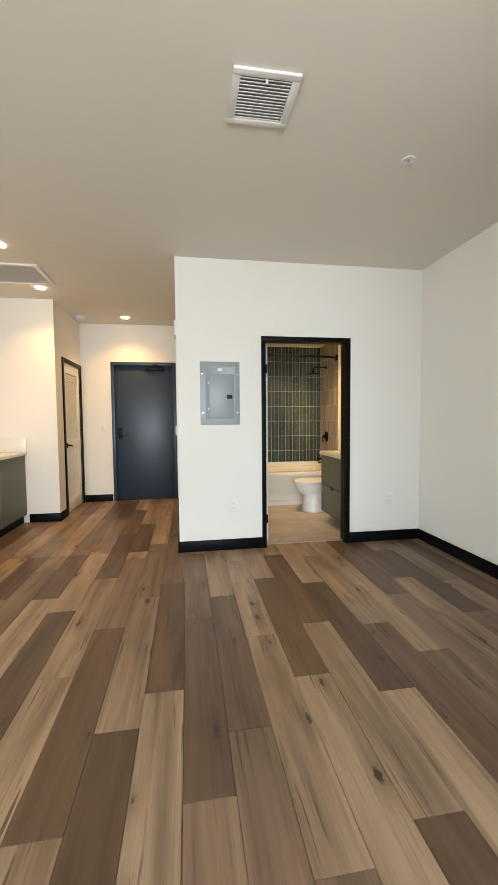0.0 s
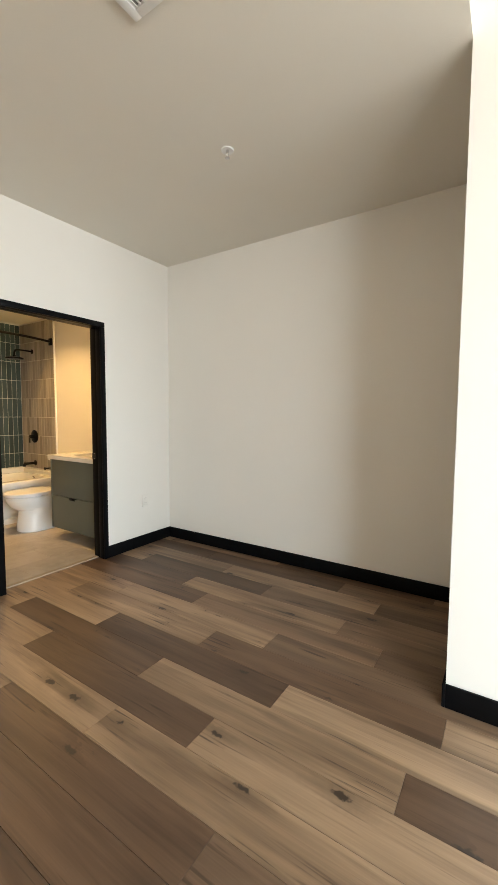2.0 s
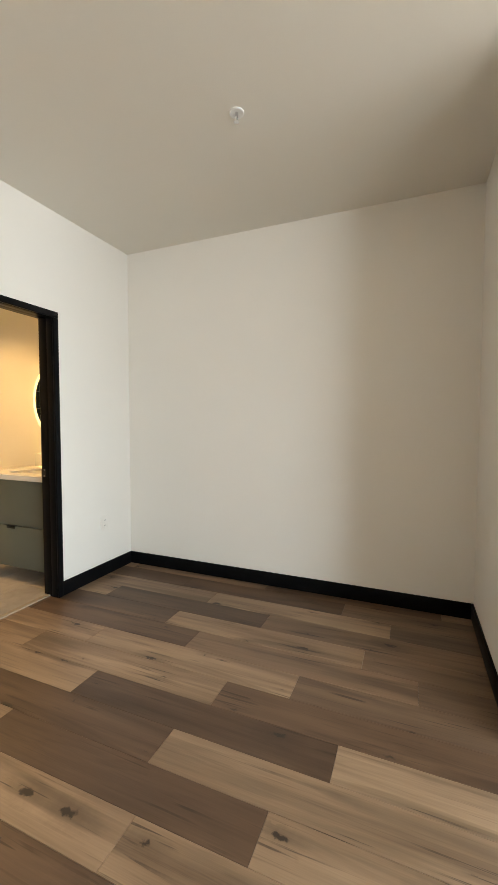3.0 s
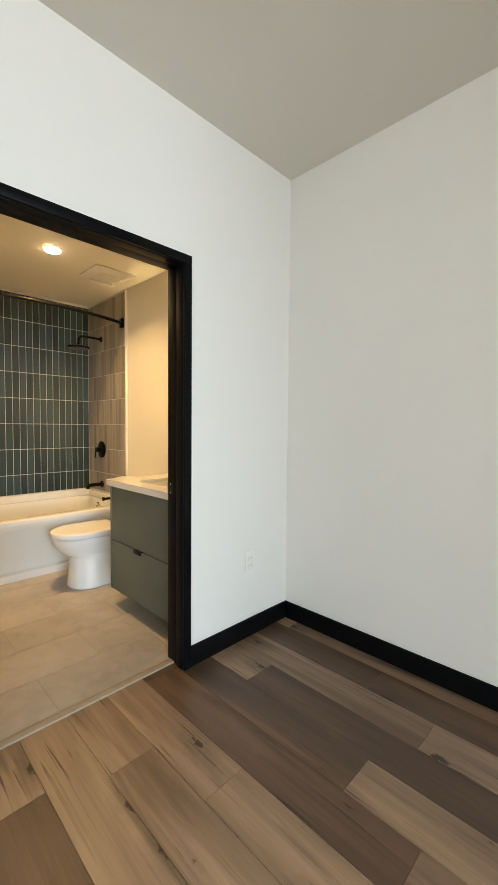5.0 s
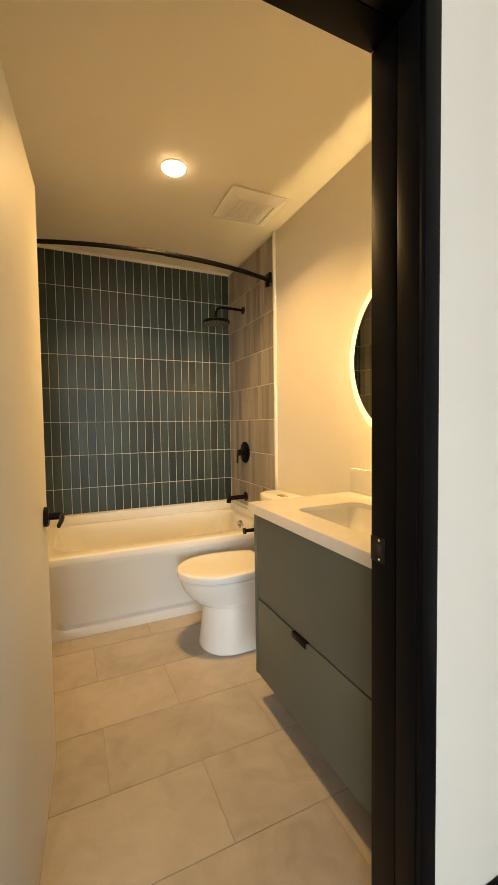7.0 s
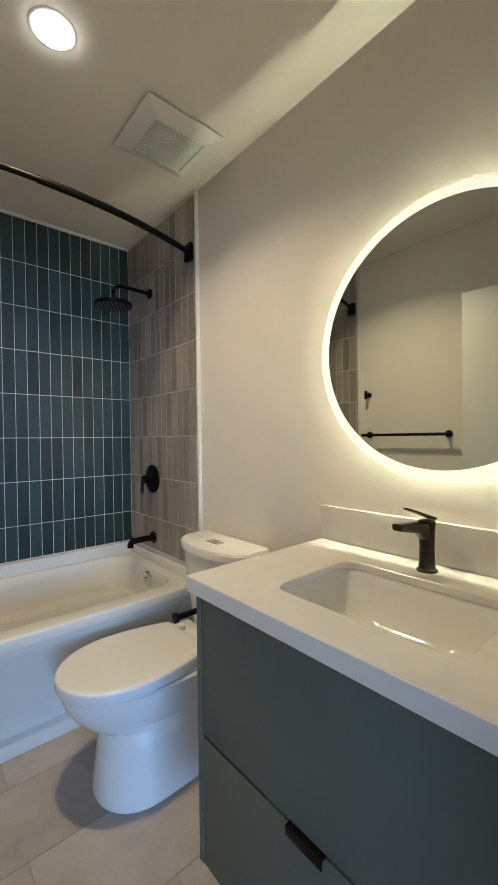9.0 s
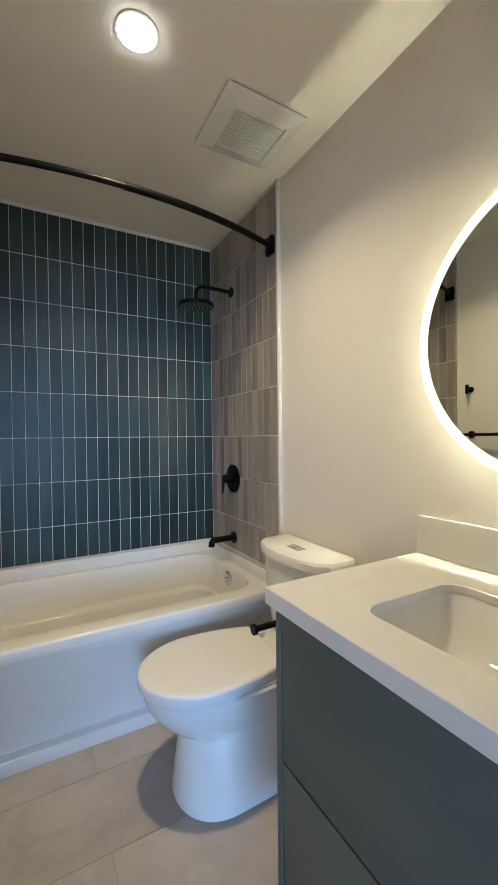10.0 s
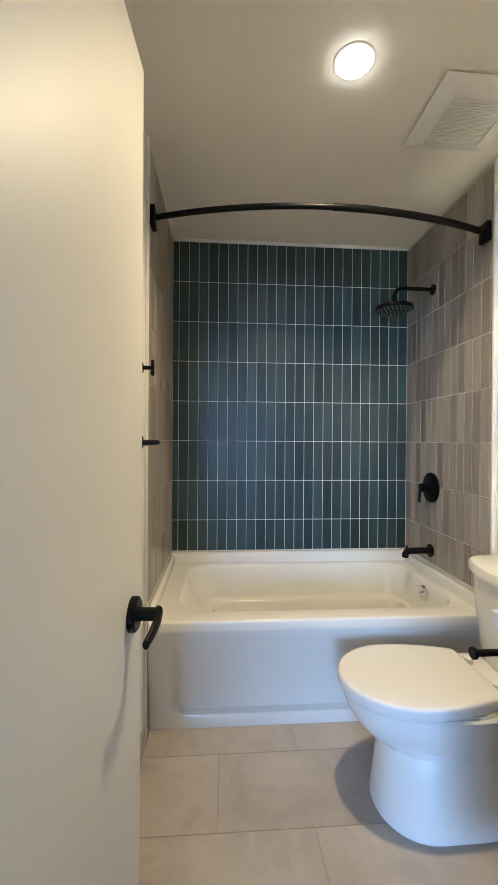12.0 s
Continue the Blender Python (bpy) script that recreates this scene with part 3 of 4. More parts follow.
part("cover", rings(bmesh.new(), [oval(0, 0, -0.018, 0.062, 0.062, 36), oval(0, 0, -0.036, 0.060, 0.060, 36), oval(0, 0, -0.046, 0.050, 0.050, 36), oval(0, 0, -0.048, 0.03, 0.03, 36)], cap0=False), PLASTIC, s)

for x0, x1, y in ((-0.789, -0.486, 4.266), (-0.255, 0.285, 4.610)):
    struct("trim", bx(x0, x1, y - 0.003, y + 0.003, H - 0.0012, H), CEIL, "thin white joint bead in the ceiling", "trim")

# ---- kitchen corner ----
ky1 = YK - 0.002
c = thing("base_cabinet", "dark sage green kitchen base cabinet", "cabinet")
part("body", bx(XW + 0.001, -1.575, 3.3, ky1, 0.10, 0.845), GREEN, c)
part("plinth", bx(XW + 0.001, -1.60, 3.3, ky1, 0.0, 0.10), BLACK, c)
for k in range(4):
    y0 = 3.303 + k * 0.656
    part("door", bx(-1.575, -1.556, y0, y0 + 0.652, 0.105, 0.842, 0.002), GREEN, c)
solid("kitchen_worktop", bx(XW + 0.001, -1.53, 3.28, ky1, 0.846, 0.885, 0.003), QUARTZ, "white quartz kitchen worktop on green cabinets", "countertop")
solid("kitchen_upstand", bx(XW + 0.022, -1.53, YK - 0.022, ky1, 0.886, 1.04, 0.003), QUARTZ, "white quartz upstand at the end of the worktop", "backsplash")

# ---- bathroom ----
FZ = 0.008   # tile floor level
struct("floor_bath", bx(BX0 - 0.1, BX1 + 0.1, 4.56, BY1 + 0.1, -0.2, FZ - 0.002), GROUTF, "grouted bed of the bathroom floor tiles", "floor")

TX0, TX1, TYB, TYF = 1.150, 2.594, 6.948, 6.172   # tile faces: left, right, back; front end of the side tile
struct("tile_bed_east", bx(TX1 + 0.003, BX1, TYF, BY1, 0.5, HB - 0.012), GROUT, "grout bed under the beige wall tiles")
struct("tile_bed_west", bx(BX0, TX0 - 0.003, TYF, BY1, 0.5, HB - 0.012), GROUT, "grout bed under the beige wall tiles")
struct("tile_bed_back", bx(TX0 - 0.003, TX1 + 0.003, TYB + 0.003, BY1, 0.5, HB - 0.012), GROUT, "grout bed under the blue wall tiles")
for x0, x1 in ((TX1 - 0.002, BX1), (BX0, TX0 + 0.002)):
    struct("trim", bx(x0, x1, TYF - 0.012, TYF, 0.0, HB - 0.002, 0.002), PLASTIC, "white edge trim where the tile ends", "trim")
struct("trim", bx(TX0, TX1, TYB - 0.001, BY1, HB - 0.018, HB - 0.001), PLASTIC, "white caulk line above the tile", "trim")

for x0, x1 in ((BX0, TX0 + 0.001), (TX1 - 0.001, BX1)):
    struct("tile_return", bx(x0, x1, TYF, 6.27, 0.0, 0.5), TAUPE, "beige wall tile that runs down beside the tub")

# tub: lofted shell with an apron
tub = thing("bathtub", "white alcove bathtub with a panelled apron", "bathtub")
ux0, ux1, uy0, uy1 = TX0 + 0.002, TX1 - 0.002, 6.160, TYB - 0.002
ucx, ucy = (ux0 + ux1) / 2, (uy0 + uy1) / 2
ax, ay = (ux1 - ux0) / 2, (uy1 - uy0) / 2


def rr(cx, cy, z, a, b_, r, n=8):
    """A rounded rectangle loop."""
    out = []
    for q, (sx, sy) in enumerate(((1, 1), (-1, 1), (-1, -1), (1, -1))):
        for k in range(n + 1):
            t = math.pi / 2 * (q + k / n)
            out.append(Vector((cx + sx * (a - r) + r * math.cos(t), cy + sy * (b_ - r) + r * math.sin(t), z)))
    return out


def bay(x0, x1, y0, y1, z, r):
    return rr((x0 + x1) / 2, (y0 + y1) / 2, z, (x1 - x0) / 2, (y1 - y0) / 2, r, 10)


b = rings(bmesh.new(), [
    bay(ux0, ux1, uy0 + 0.002, uy1, 0.455, 0.012), bay(ux0, ux1, uy0, uy1, 0.489, 0.012), bay(ux0 + 0.001, ux1 - 0.001, uy0 + 0.0015, uy1 - 0.001, 0.4935, 0.012), bay(ux0 + 0.003, ux1 - 0.003, uy0 + 0.006, uy1 - 0.003, 0.4975, 0.012), bay(ux0 + 0.008, ux1 - 0.008, uy0 + 0.012, uy1 - 0.008, 0.4985, 0.012),
    bay(1.256, 2.526, 6.240, 6.880, 0.502, 0.13), bay(1.262, 2.520, 6.246, 6.874, 0.500, 0.128), bay(1.268, 2.514, 6.252, 6.868, 0.492, 0.126),
    bay(1.284, 2.508, 6.260, 6.860, 0.45, 0.12), bay(1.342, 2.490, 6.274, 6.846, 0.335, 0.105), bay(1.352, 2.486, 6.280, 6.840, 0.327, 0.10),
    bay(1.398, 2.468, 6.326, 6.794, 0.322, 0.09), bay(1.404, 2.465, 6.331, 6.789, 0.317, 0.088), bay(1.408, 2.463, 6.334, 6.786, 0.308, 0.086), bay(1.48, 2.445, 6.352, 6.770, 0.16, 0.11), bay(1.52, 2.425, 6.372, 6.750, 0.125, 0.10), bay(1.62, 2.36, 6.44, 6.68, 0.115, 0.06)], cap0=False)
part("basin", b, ACRYL, tub)
part("raised_ledge", bx(ux0, ux1, uy1 - 0.032, uy1, 0.492, 0.563, 0.013, seg=4), ACRYL, tub)
part("raised_ledge", bx(ux0, ux0 + 0.022, uy0 + 0.03, uy1 - 0.032, 0.492, 0.550, 0.010, seg=4), ACRYL, tub)
part("raised_ledge", bx(ux1 - 0.022, ux1, uy0 + 0.03, uy1 - 0.032, 0.492, 0.550, 0.010, seg=4), ACRYL, tub)
# apron: leans in towards the floor, with a wide panel recessed more deeply at its foot
bm = bmesh.new()


def apron_y(z, recess):
    return uy0 + 0.002 + 0.082 * (0.455 - z) / 0.45 + recess * min(1.0, max(0.0, (0.43 - z) / 0.30))


loops = []
for x_in, z0, z1, r, rec in ((0.0, FZ, 0.456, 0.003, 0.0), (0.085, 0.055, 0.440, 0.06, 0.0), (0.098, 0.066, 0.436, 0.06, 0.007), (0.115, 0.078, 0.43, 0.055, 0.034), (0.13, 0.088, 0.425, 0.05, 0.040), (0.24, 0.17, 0.39, 0.03, 0.040)):
    lp = rr(ucx, (z0 + z1) / 2, 0, ax - x_in, (z1 - z0) / 2, r, 10)
    loops.append([Vector((q.x, apron_y(q.y, rec), q.y)) for q in lp])
rings(bm, loops, cap0=False)
part("apron", bm, ACRYL, tub)
b = bmesh.new()
rod(b, (2.512, 6.55, 0.440), (2.494, 6.55, 0.437), 0.042, 32)
ov = part("overflow_plate", b, CHROME, tub, "round chrome overflow plate")
b = bmesh.new()
part("overflow_lever", rod(b, (2.494, 6.55, 0.437), (2.484, 6.55, 0.435), 0.012), CHROME, ov)

# shower fittings on the right tile wall
SY = 6.648
v = thing("shower_valve", "matt black round shower valve with lever handle", "shower valve")
b = bmesh.new()
rod(b, (TX1, SY, 0.98), (TX1 - 0.008, SY, 0.98), 0.082, 40)
rod(b, (TX1 - 0.008, SY, 0.98), (TX1 - 0.012, SY, 0.98), 0.082, 40, 0.074)
part("plate", b, BLACKM, v)
b = bmesh.new()
rod(b, (TX1 - 0.01, SY, 0.98), (TX1 - 0.062, SY, 0.98), 0.024, 24)
part("hub", b, BLACKM, v)
b = tube(bmesh.new(), [(TX1 - 0.055, SY, 0.975), (TX1 - 0.068, SY - 0.004, 0.96), (TX1 - 0.072, SY - 0.008, 0.90)], 0.0075, 12)
part("handle", b, BLACKM, v)
s = thing("tub_spout", "matt black tub spout over the bath", "tub spout")
b = bmesh.new()
rod(b, (TX1, SY, 0.635), (TX1 - 0.008, SY, 0.635), 0.034, 28)
part("flange", b, BLACKM, s)
b = tube(bmesh.new(), [(TX1 - 0.005, SY, 0.635), (TX1 - 0.06, SY, 0.635), (TX1 - 0.122, SY, 0.634), (TX1 - 0.137, SY, 0.630), (TX1 - 0.144, SY, 0.618), (TX1 - 0.145, SY, 0.600)], 0.0175, 18)
part("spout", b, BLACKM, s)
b = bmesh.new()
rod(b, (TX1 - 0.138, SY, 0.64), (TX1 - 0.138, SY, 0.664), 0.006, 10)
part("diverter_knob", b, BLACKM, s)
s = thing("rain_shower", "matt black round rain shower head on an arm", "shower head")
AZ = 2.062
b = bmesh.new()
rod(b, (TX1, SY, AZ), (TX1 - 0.007, SY, AZ), 0.028, 28)
part("flange", b, BLACKM, s)
pts = [(TX1 - 0.004, SY, AZ), (TX1 - 0.10, SY, AZ + 0.002), (TX1 - 0.17, SY, AZ + 0.002)]
for k in range(7):
    a = radians(15 * k)
    pts.append((TX1 - 0.175 - 0.045 * math.sin(a), SY, AZ + 0.002 - 0.045 * (1 - math.cos(a))))
pts.append((TX1 - 0.221, SY, 1.985))
part("arm", tube(bmesh.new(), pts, 0.0105, 14), BLACKM, s)
hx = TX1 - 0.221
b = rings(bmesh.new(), [oval(hx, SY, 1.992, 0.016, 0.016, 36), oval(hx, SY, 1.972, 0.02, 0.02, 36), oval(hx, SY, 1.966, 0.08, 0.08, 36), oval(hx, SY, 1.960, 0.100, 0.100, 36), oval(hx, SY, 1.947, 0.101, 0.101, 36), oval(hx, SY, 1.942, 0.096, 0.096, 36)])
hd = part("head", b, BLACKM, s)
nz = bmesh.new()
for r, n in ((0.02, 6), (0.042, 12), (0.064, 18), (0.084, 24)):
    for k in range(n):
        t = 2 * math.pi * k / n
        rod(nz, (hx + r * math.cos(t), SY + r * math.sin(t), 1.942), (hx + r * math.cos(t), SY + r * math.sin(t), 1.9395), 0.0035, 6)
tagged(part("nozzles", nz, GREYMETAL, hd, "grey rubber nozzles"), kind="stuff")

r = thing("shower_rod", "curved black shower curtain rod on square flanges", "shower rod")
RZ, RY = 2.142, 6.212
pts = []
for k in range(33):
    u = k / 32 * 2 - 1
    pts.append((ucx + u * (ax - 0.002), RY - 0.135 * (1 - u * u), RZ))
part("rod", tube(bmesh.new(), pts[:18], 0.0115, 14), BLACKM, r)
b = tube(bmesh.new(), pts[16:], 0.0138, 14)
part("rod_sleeve", b, BLACKM, r)
for x0, x1 in ((TX0, TX0 + 0.02), (TX1 - 0.02, TX1)):
    part("flange", bx(x0, x1, RY - 0.03, RY + 0.03, RZ - 0.042, RZ + 0.042, 0.004), BLACKM, r)

# towel hook and bar on the west wall
hk = thing("robe_hook", "small matt black robe hook on the wall", "hook", at=(BX0, 6.085, 1.505))
b = bmesh.new()
rod(b, (0.0, 0, 0), (0.008, 0, 0), 0.019, 24)
part("base", b, BLACKM, hk)
b = bmesh.new()
rod(b, (0.008, 0, 0), (0.042, 0, 0), 0.008, 14)
part("post", b, BLACKM, hk)
part("peg", bx(0.038, 0.05, -0.010, 0.010, -0.030, 0.030, 0.004), BLACKM, hk)
tb = thing("towel_bar", "matt black towel bar on the wall", "towel bar", at=(BX0, 0, 1.222))
for y in (5.54, 6.08):
    b = bmesh.new()
    rod(b, (0.0, y, 0), (0.009, y, 0), 0.023, 28)
    rod(b, (0.009, y, 0), (0.062, y, 0), 0.009, 14)
    part("bracket", b, BLACKM, tb)
b = bmesh.new()
part("bar", rod(b, (0.060, 5.50, 0), (0.060, 6.11, 0), 0.0095, 16), BLACKM, tb)

# exhaust fan
fn = thing("exhaust_fan", "white plastic bathroom fan with a louvred cover", "exhaust fan")
FX0, FX1, FY0, FY1 = 2.168, 2.500, 5.800, 6.122
fcx, fcy, fa, fb = (FX0 + FX1) / 2, (FY0 + FY1) / 2, (FX1 - FX0) / 2, (FY1 - FY0) / 2
b = rings(bmesh.new(), [rr(fcx, fcy, HB, fa - 0.014, fb - 0.014, 0.006), rr(fcx, fcy, HB - 0.007, fa - 0.014, fb - 0.014, 0.006), rr(fcx, fcy, HB - 0.007, fa, fb, 0.006), rr(fcx, fcy, HB - 0.012, fa, fb, 0.006), rr(fcx, fcy, HB - 0.036, fa - 0.052, fb - 0.052, 0.004), rr(fcx, fcy, HB - 0.036, fa - 0.058, fb - 0.058, 0.004), rr(fcx, fcy, HB - 0.020, fa - 0.060, fb - 0.060, 0.004)], cap0=False)
part("cover", b, PLASTIC, fn)
fl = mesh_of("fin", box(bmesh.new(), fcx - fa + 0.061, fcx + fa - 0.061, -0.0042, 0.0042, -0.0012, 0.0012), PLASTIC)
for k in range(18):
    o = new("fin", fl)
    o.parent = fn
    o.location = (0, fcy - fb + 0.066 + k * 0.0112, HB - 0.031)

# toilet
t = thing("toilet", "white one-piece skirted toilet with closed lid", "toilet")
ty = 5.895


def egg(x_front, x_back, half, z, p=2.25, n=44, cy=None, back=0.40, square=3.6):
    """Bowl outline: rounded to the front (-x), squarer at the back."""
    xm = x_back - (x_back - x_front) * back
    cy = ty if cy is None else cy
    out = []
    for k in range(n):
        a = 2 * math.pi * k / n
        c, s_ = math.cos(a), math.sin(a)
        pw = p if c < 0 else square
        rx = (xm - x_front) if c < 0 else (x_back - xm)
        out.append(Vector((xm + rx * math.copysign(abs(c) ** (2 / pw), c), cy + half * math.copysign(abs(s_) ** (2 / p), s_), z)))
    return out


b = rings(bmesh.new(), [
    egg(1.968, 2.50, 0.154, FZ, 2.15, 44, 5.860, 0.70), egg(1.964, 2.50, 0.158, FZ + 0.006, 2.15, 44, 5.860, 0.70), egg(1.967, 2.50, 0.156, 0.04, 2.15, 44, 5.861, 0.70), egg(1.978, 2.50, 0.150, 0.12, 2.15, 44, 5.864, 0.68), egg(1.985, 2.50, 0.146, 0.18, 2.15, 44, 5.867, 0.66), egg(1.990, 2.50, 0.144, 0.225, 2.15, 44, 5.870, 0.62),
    egg(1.992, 2.49, 0.143, 0.233, 2.15, 44, 5.873, 0.58), egg(1.970, 2.47, 0.152, 0.2365, 2.15, 44, 5.882, 0.5), egg(1.942, 2.45, 0.160, 0.252), egg(1.912, 2.43, 0.171, 0.285), egg(1.888, 2.42, 0.182, 0.32), egg(1.875, 2.41, 0.189, 0.355), egg(1.872, 2.41, 0.190, 0.374), egg(1.880, 2.40, 0.184, 0.380)])
part("bowl", b, PORC, t)
b = rings(bmesh.new(), [egg(1.880, 2.340, 0.178, 0.381, square=7), egg(1.878, 2.342, 0.180, 0.384, square=7), egg(1.878, 2.342, 0.180, 0.388, square=7)])
part("seat", b, LIDGLOSS, t)


def lid_loop(z, inset):
    """Lid outline: rounded front, sides that taper a little towards a straight back edge."""
    xf, xm, xb, half = 1.858 + inset, 2.085, 2.352 - inset, 0.195 - inset
    out = [Vector((xm - (xm - xf) * math.sin(a), ty - half * math.cos(a), z)) for a in [math.pi * k / 32 for k in range(33)]]
    for sy in (1, -1):
        side = []
        for k in range(1, 9):
            u = k / 8
            side.append(Vector((xm + (xb - 0.010 - xm) * u, ty + sy * (half - 0.046 * u * u), z)))
        side.append(Vector((xb - 0.003, ty + sy * (half - 0.051), z)))
        side.append(Vector((xb, ty + sy * (half - 0.060), z)))
        out += side if sy > 0 else side[::-1]
    return out


b = rings(bmesh.new(), [lid_loop(0.3885, 0.006), lid_loop(0.391, 0.001), lid_loop(0.397, 0.0), lid_loop(0.418, 0.0), lid_loop(0.423, 0.0015), lid_loop(0.4265, 0.005), lid_loop(0.4285, 0.013), lid_loop(0.430, 0.045), lid_loop(0.431, 0.10)])
part("lid", b, LIDGLOSS, t)


def tank_loop(z, xf, half, grow=0.0):
    """Tank outline with a bowed front."""
    out = [Vector((BX1 - 0.012, ty + half, z)), Vector((BX1 - 0.012, ty - half, z))]
    for k in range(17):
        u = -1 + 2 * k / 16
        edge = max(0.0, abs(u) - 0.86) / 0.14
        out.append(Vector((xf + 0.062 * abs(u) ** 2.1 + 0.022 * edge ** 2 - grow, ty + u * half, z)))
    return out


part("tank", rings(bmesh.new(), [tank_loop(0.36, 2.44, 0.172), tank_loop(0.44, 2.430, 0.19), tank_loop(0.60, 2.415, 0.208), tank_loop(0.725, 2.41, 0.214)]), PORC, t)
tl = part("tank_lid", rings(bmesh.new(), [tank_loop(0.726, 2.404, 0.219), tank_loop(0.73, 2.396, 0.225), tank_loop(0.755, 2.396, 0.225), tank_loop(0.764, 2.402, 0.221), tank_loop(0.768, 2.416, 0.211)]), PORC, t)
bt = part("flush_button", bx(2.475, 2.515, 5.855, 5.935, 0.766, 0.7725, 0.002), CHROME, tl, "chrome dual flush button")
part("button_gap", bx(2.478, 2.512, 5.893, 5.895, 0.7724, 0.7732), DARK, bt)
b = bx(2.36, 2.45, ty - 0.15, ty + 0.15, 0.37, 0.406, 0.008)
part("shelf", b, PORC, t)
for yy in (ty - 0.08, ty + 0.08):
    b = bmesh.new()
    part("hinge_cap", rod(b, (2.372, yy, 0.406), (2.372, yy, 0.425), 0.016, 16), PLASTIC, t)
b = bmesh.new()
part("bolt_cap", rod(b, (2.33, ty - 0.165, 0.055), (2.33, ty - 0.186, 0.055), 0.013, 16), PLASTIC, t)

# vanity
VY0_, VY1_ = YB + 0.004, 5.385
VXF = 2.066
v = thing("vanity_cabinet", "sage green floating vanity with two drawers", "vanity")
part("body", bx(VXF + 0.022, BX1 - 0.001, VY0_ + 0.018, VY1_ - 0.018, 0.125, 0.66), GREEN, v)
part("side_panel", bx(VXF, BX1 - 0.001, VY1_ - 0.018, VY1_, 0.12, 0.819, 0.0015), GREEN, v)
part("side_panel", bx(VXF, BX1 - 0.001, VY0_, VY0_ + 0.018, 0.12, 0.819, 0.0015), GREEN, v)
d1 = part("drawer_front", bx(VXF + 0.002, VXF + 0.021, VY0_ + 0.021, VY1_ - 0.021, 0.457, 0.814, 0.0015), GREEN, v)
d2 = part("drawer_front", bx(VXF + 0.002, VXF + 0.021, VY0_ + 0.021, VY1_ - 0.021, 0.122, 0.450, 0.0015), GREEN, v)
b = bx(VXF - 0.007, VXF + 0.018, 4.975, 5.065, 0.4505, 0.4535)
box(b, VXF - 0.009, VXF - 0.006, 4.975, 5.065, 0.433, 0.4535, 0.0008)
part("edge_pull", b, BLACKM, d2, "black metal edge pull")

# worktop with a sink cut-out
CXF, CY1_ = 2.045, 5.400
CZ0, CZ1 = 0.820, 0.861
SX0, SX1, SY0, SY1 = 2.155, 2.455, 4.772, 5.195
scx, scy, sa, sb = (SX0 + SX1) / 2, (SY0 + SY1) / 2, (SX1 - SX0) / 2, (SY1 - SY0) / 2
cx_, cy_ = (CXF + BX1) / 2, (VY0_ + CY1_) / 2
ca, cb = (BX1 - 0.001 - CXF) / 2, (CY1_ - VY0_) / 2
CS = CZ1 - 0.02
outer = lambda z, i: rr(cx_, cy_, z, ca - i, cb - i, 0.003)
inner = lambda z, i: rr(scx, scy, z, sa + i, sb + i, 0.046)
b = rings(bmesh.new(), [inner(CS, 0), inner(CZ1 - 0.002, 0), inner(CZ1, 0.002), outer(CZ1, 0.002), outer(CZ1 - 0.002, 0), outer(CZ0 + 0.002, 0), outer(CZ0, 0.002), outer(CZ0, 0.018), outer(CS, 0.020), inner(CS, 0)], cap0=False, cap1=False)
ct = thing("quartz_countertop", "white quartz vanity top with a sink cut-out and upstand", "countertop")
part("slab", b, QUARTZ, ct)
part("upstand", bx(BX1 - 0.021, BX1 - 0.001, VY0_, CY1_ - 0.002, CZ1 + 0.0005, 0.976, 0.002), QUARTZ, ct)
s = thing("undermount_sink", "white rectangular undermount sink with rounded corners", "sink")
sk = lambda z, i, r_: rr(scx, scy, z, sa + i, sb + i, r_)
b = rings(bmesh.new(), [sk(CS - 0.001, 0.012, 0.050), sk(CS - 0.001, 0.004, 0.048), sk(CS - 0.006, 0.000, 0.048), sk(0.815, -0.006, 0.052), sk(0.790, -0.014, 0.058), sk(0.765, -0.025, 0.066), sk(0.745, -0.038, 0.074), sk(0.730, -0.053, 0.080), sk(0.719, -0.071, 0.076), sk(0.712, -0.091, 0.058), sk(0.7085, -0.112, 0.037), sk(0.707, -0.130, 0.019)], cap0=False)
part("basin", b, PORCS, s)
b = bmesh.new()
part("drain", rod(b, (scx, scy, 0.705), (scx, scy, 0.7095), 0.022, 24), BRONZE, s)

f = thing("basin_faucet", "dark bronze single-lever basin faucet", "faucet", at=(2.528, 5.000, CZ1))
b = rings(bmesh.new(), [oval(0, 0, 0.0, 0.026, 0.026, 32), oval(0, 0, 0.004, 0.026, 0.026, 32), oval(0, 0, 0.007, 0.021, 0.021, 32), oval(0, 0, 0.06, 0.0185, 0.0185, 32), oval(0, 0, 0.110, 0.021, 0.0205, 32), oval(0, 0, 0.128, 0.023, 0.021, 32), oval(0, 0, 0.132, 0.020, 0.018, 32)])
part("body", b, BRONZE, f)
lp = []
for u, hh in ((0.0, 0.027), (0.17, 0.022), (0.24, 0.0175), (0.32, 0.0148), (0.45, 0.0128), (0.70, 0.0110), (0.92, 0.0095), (1.0, 0.0085)):
    x = -0.002 - 0.110 * u
    zc = 0.128 + 0.006 * u - hh
    ww = 0.0175 - 0.003 * u
    lp.append([Vector((x, p_.x * ww, zc + p_.y * hh)) for p_ in oval(0, 0, 0, 1, 1, 20, 3.2)])
part("spout", rings(bmesh.new(), lp), BRONZE, f)
lp = []
for u in (0.0, 0.3, 0.7, 1.0):
    x = 0.016 - 0.088 * u
    zc = 0.137 + 0.030 * u
    hh, ww = 0.0045 - 0.002 * u, 0.018 - 0.004 * u
    lp.append([Vector((x, p_.x * ww, zc + p_.y * hh)) for p_ in oval(0, 0, 0, 1, 1, 20, 4)])
part("lever", rings(bmesh.new(), lp), BRONZE, f)
f.rotation_euler = (0, 0, radians(-12))

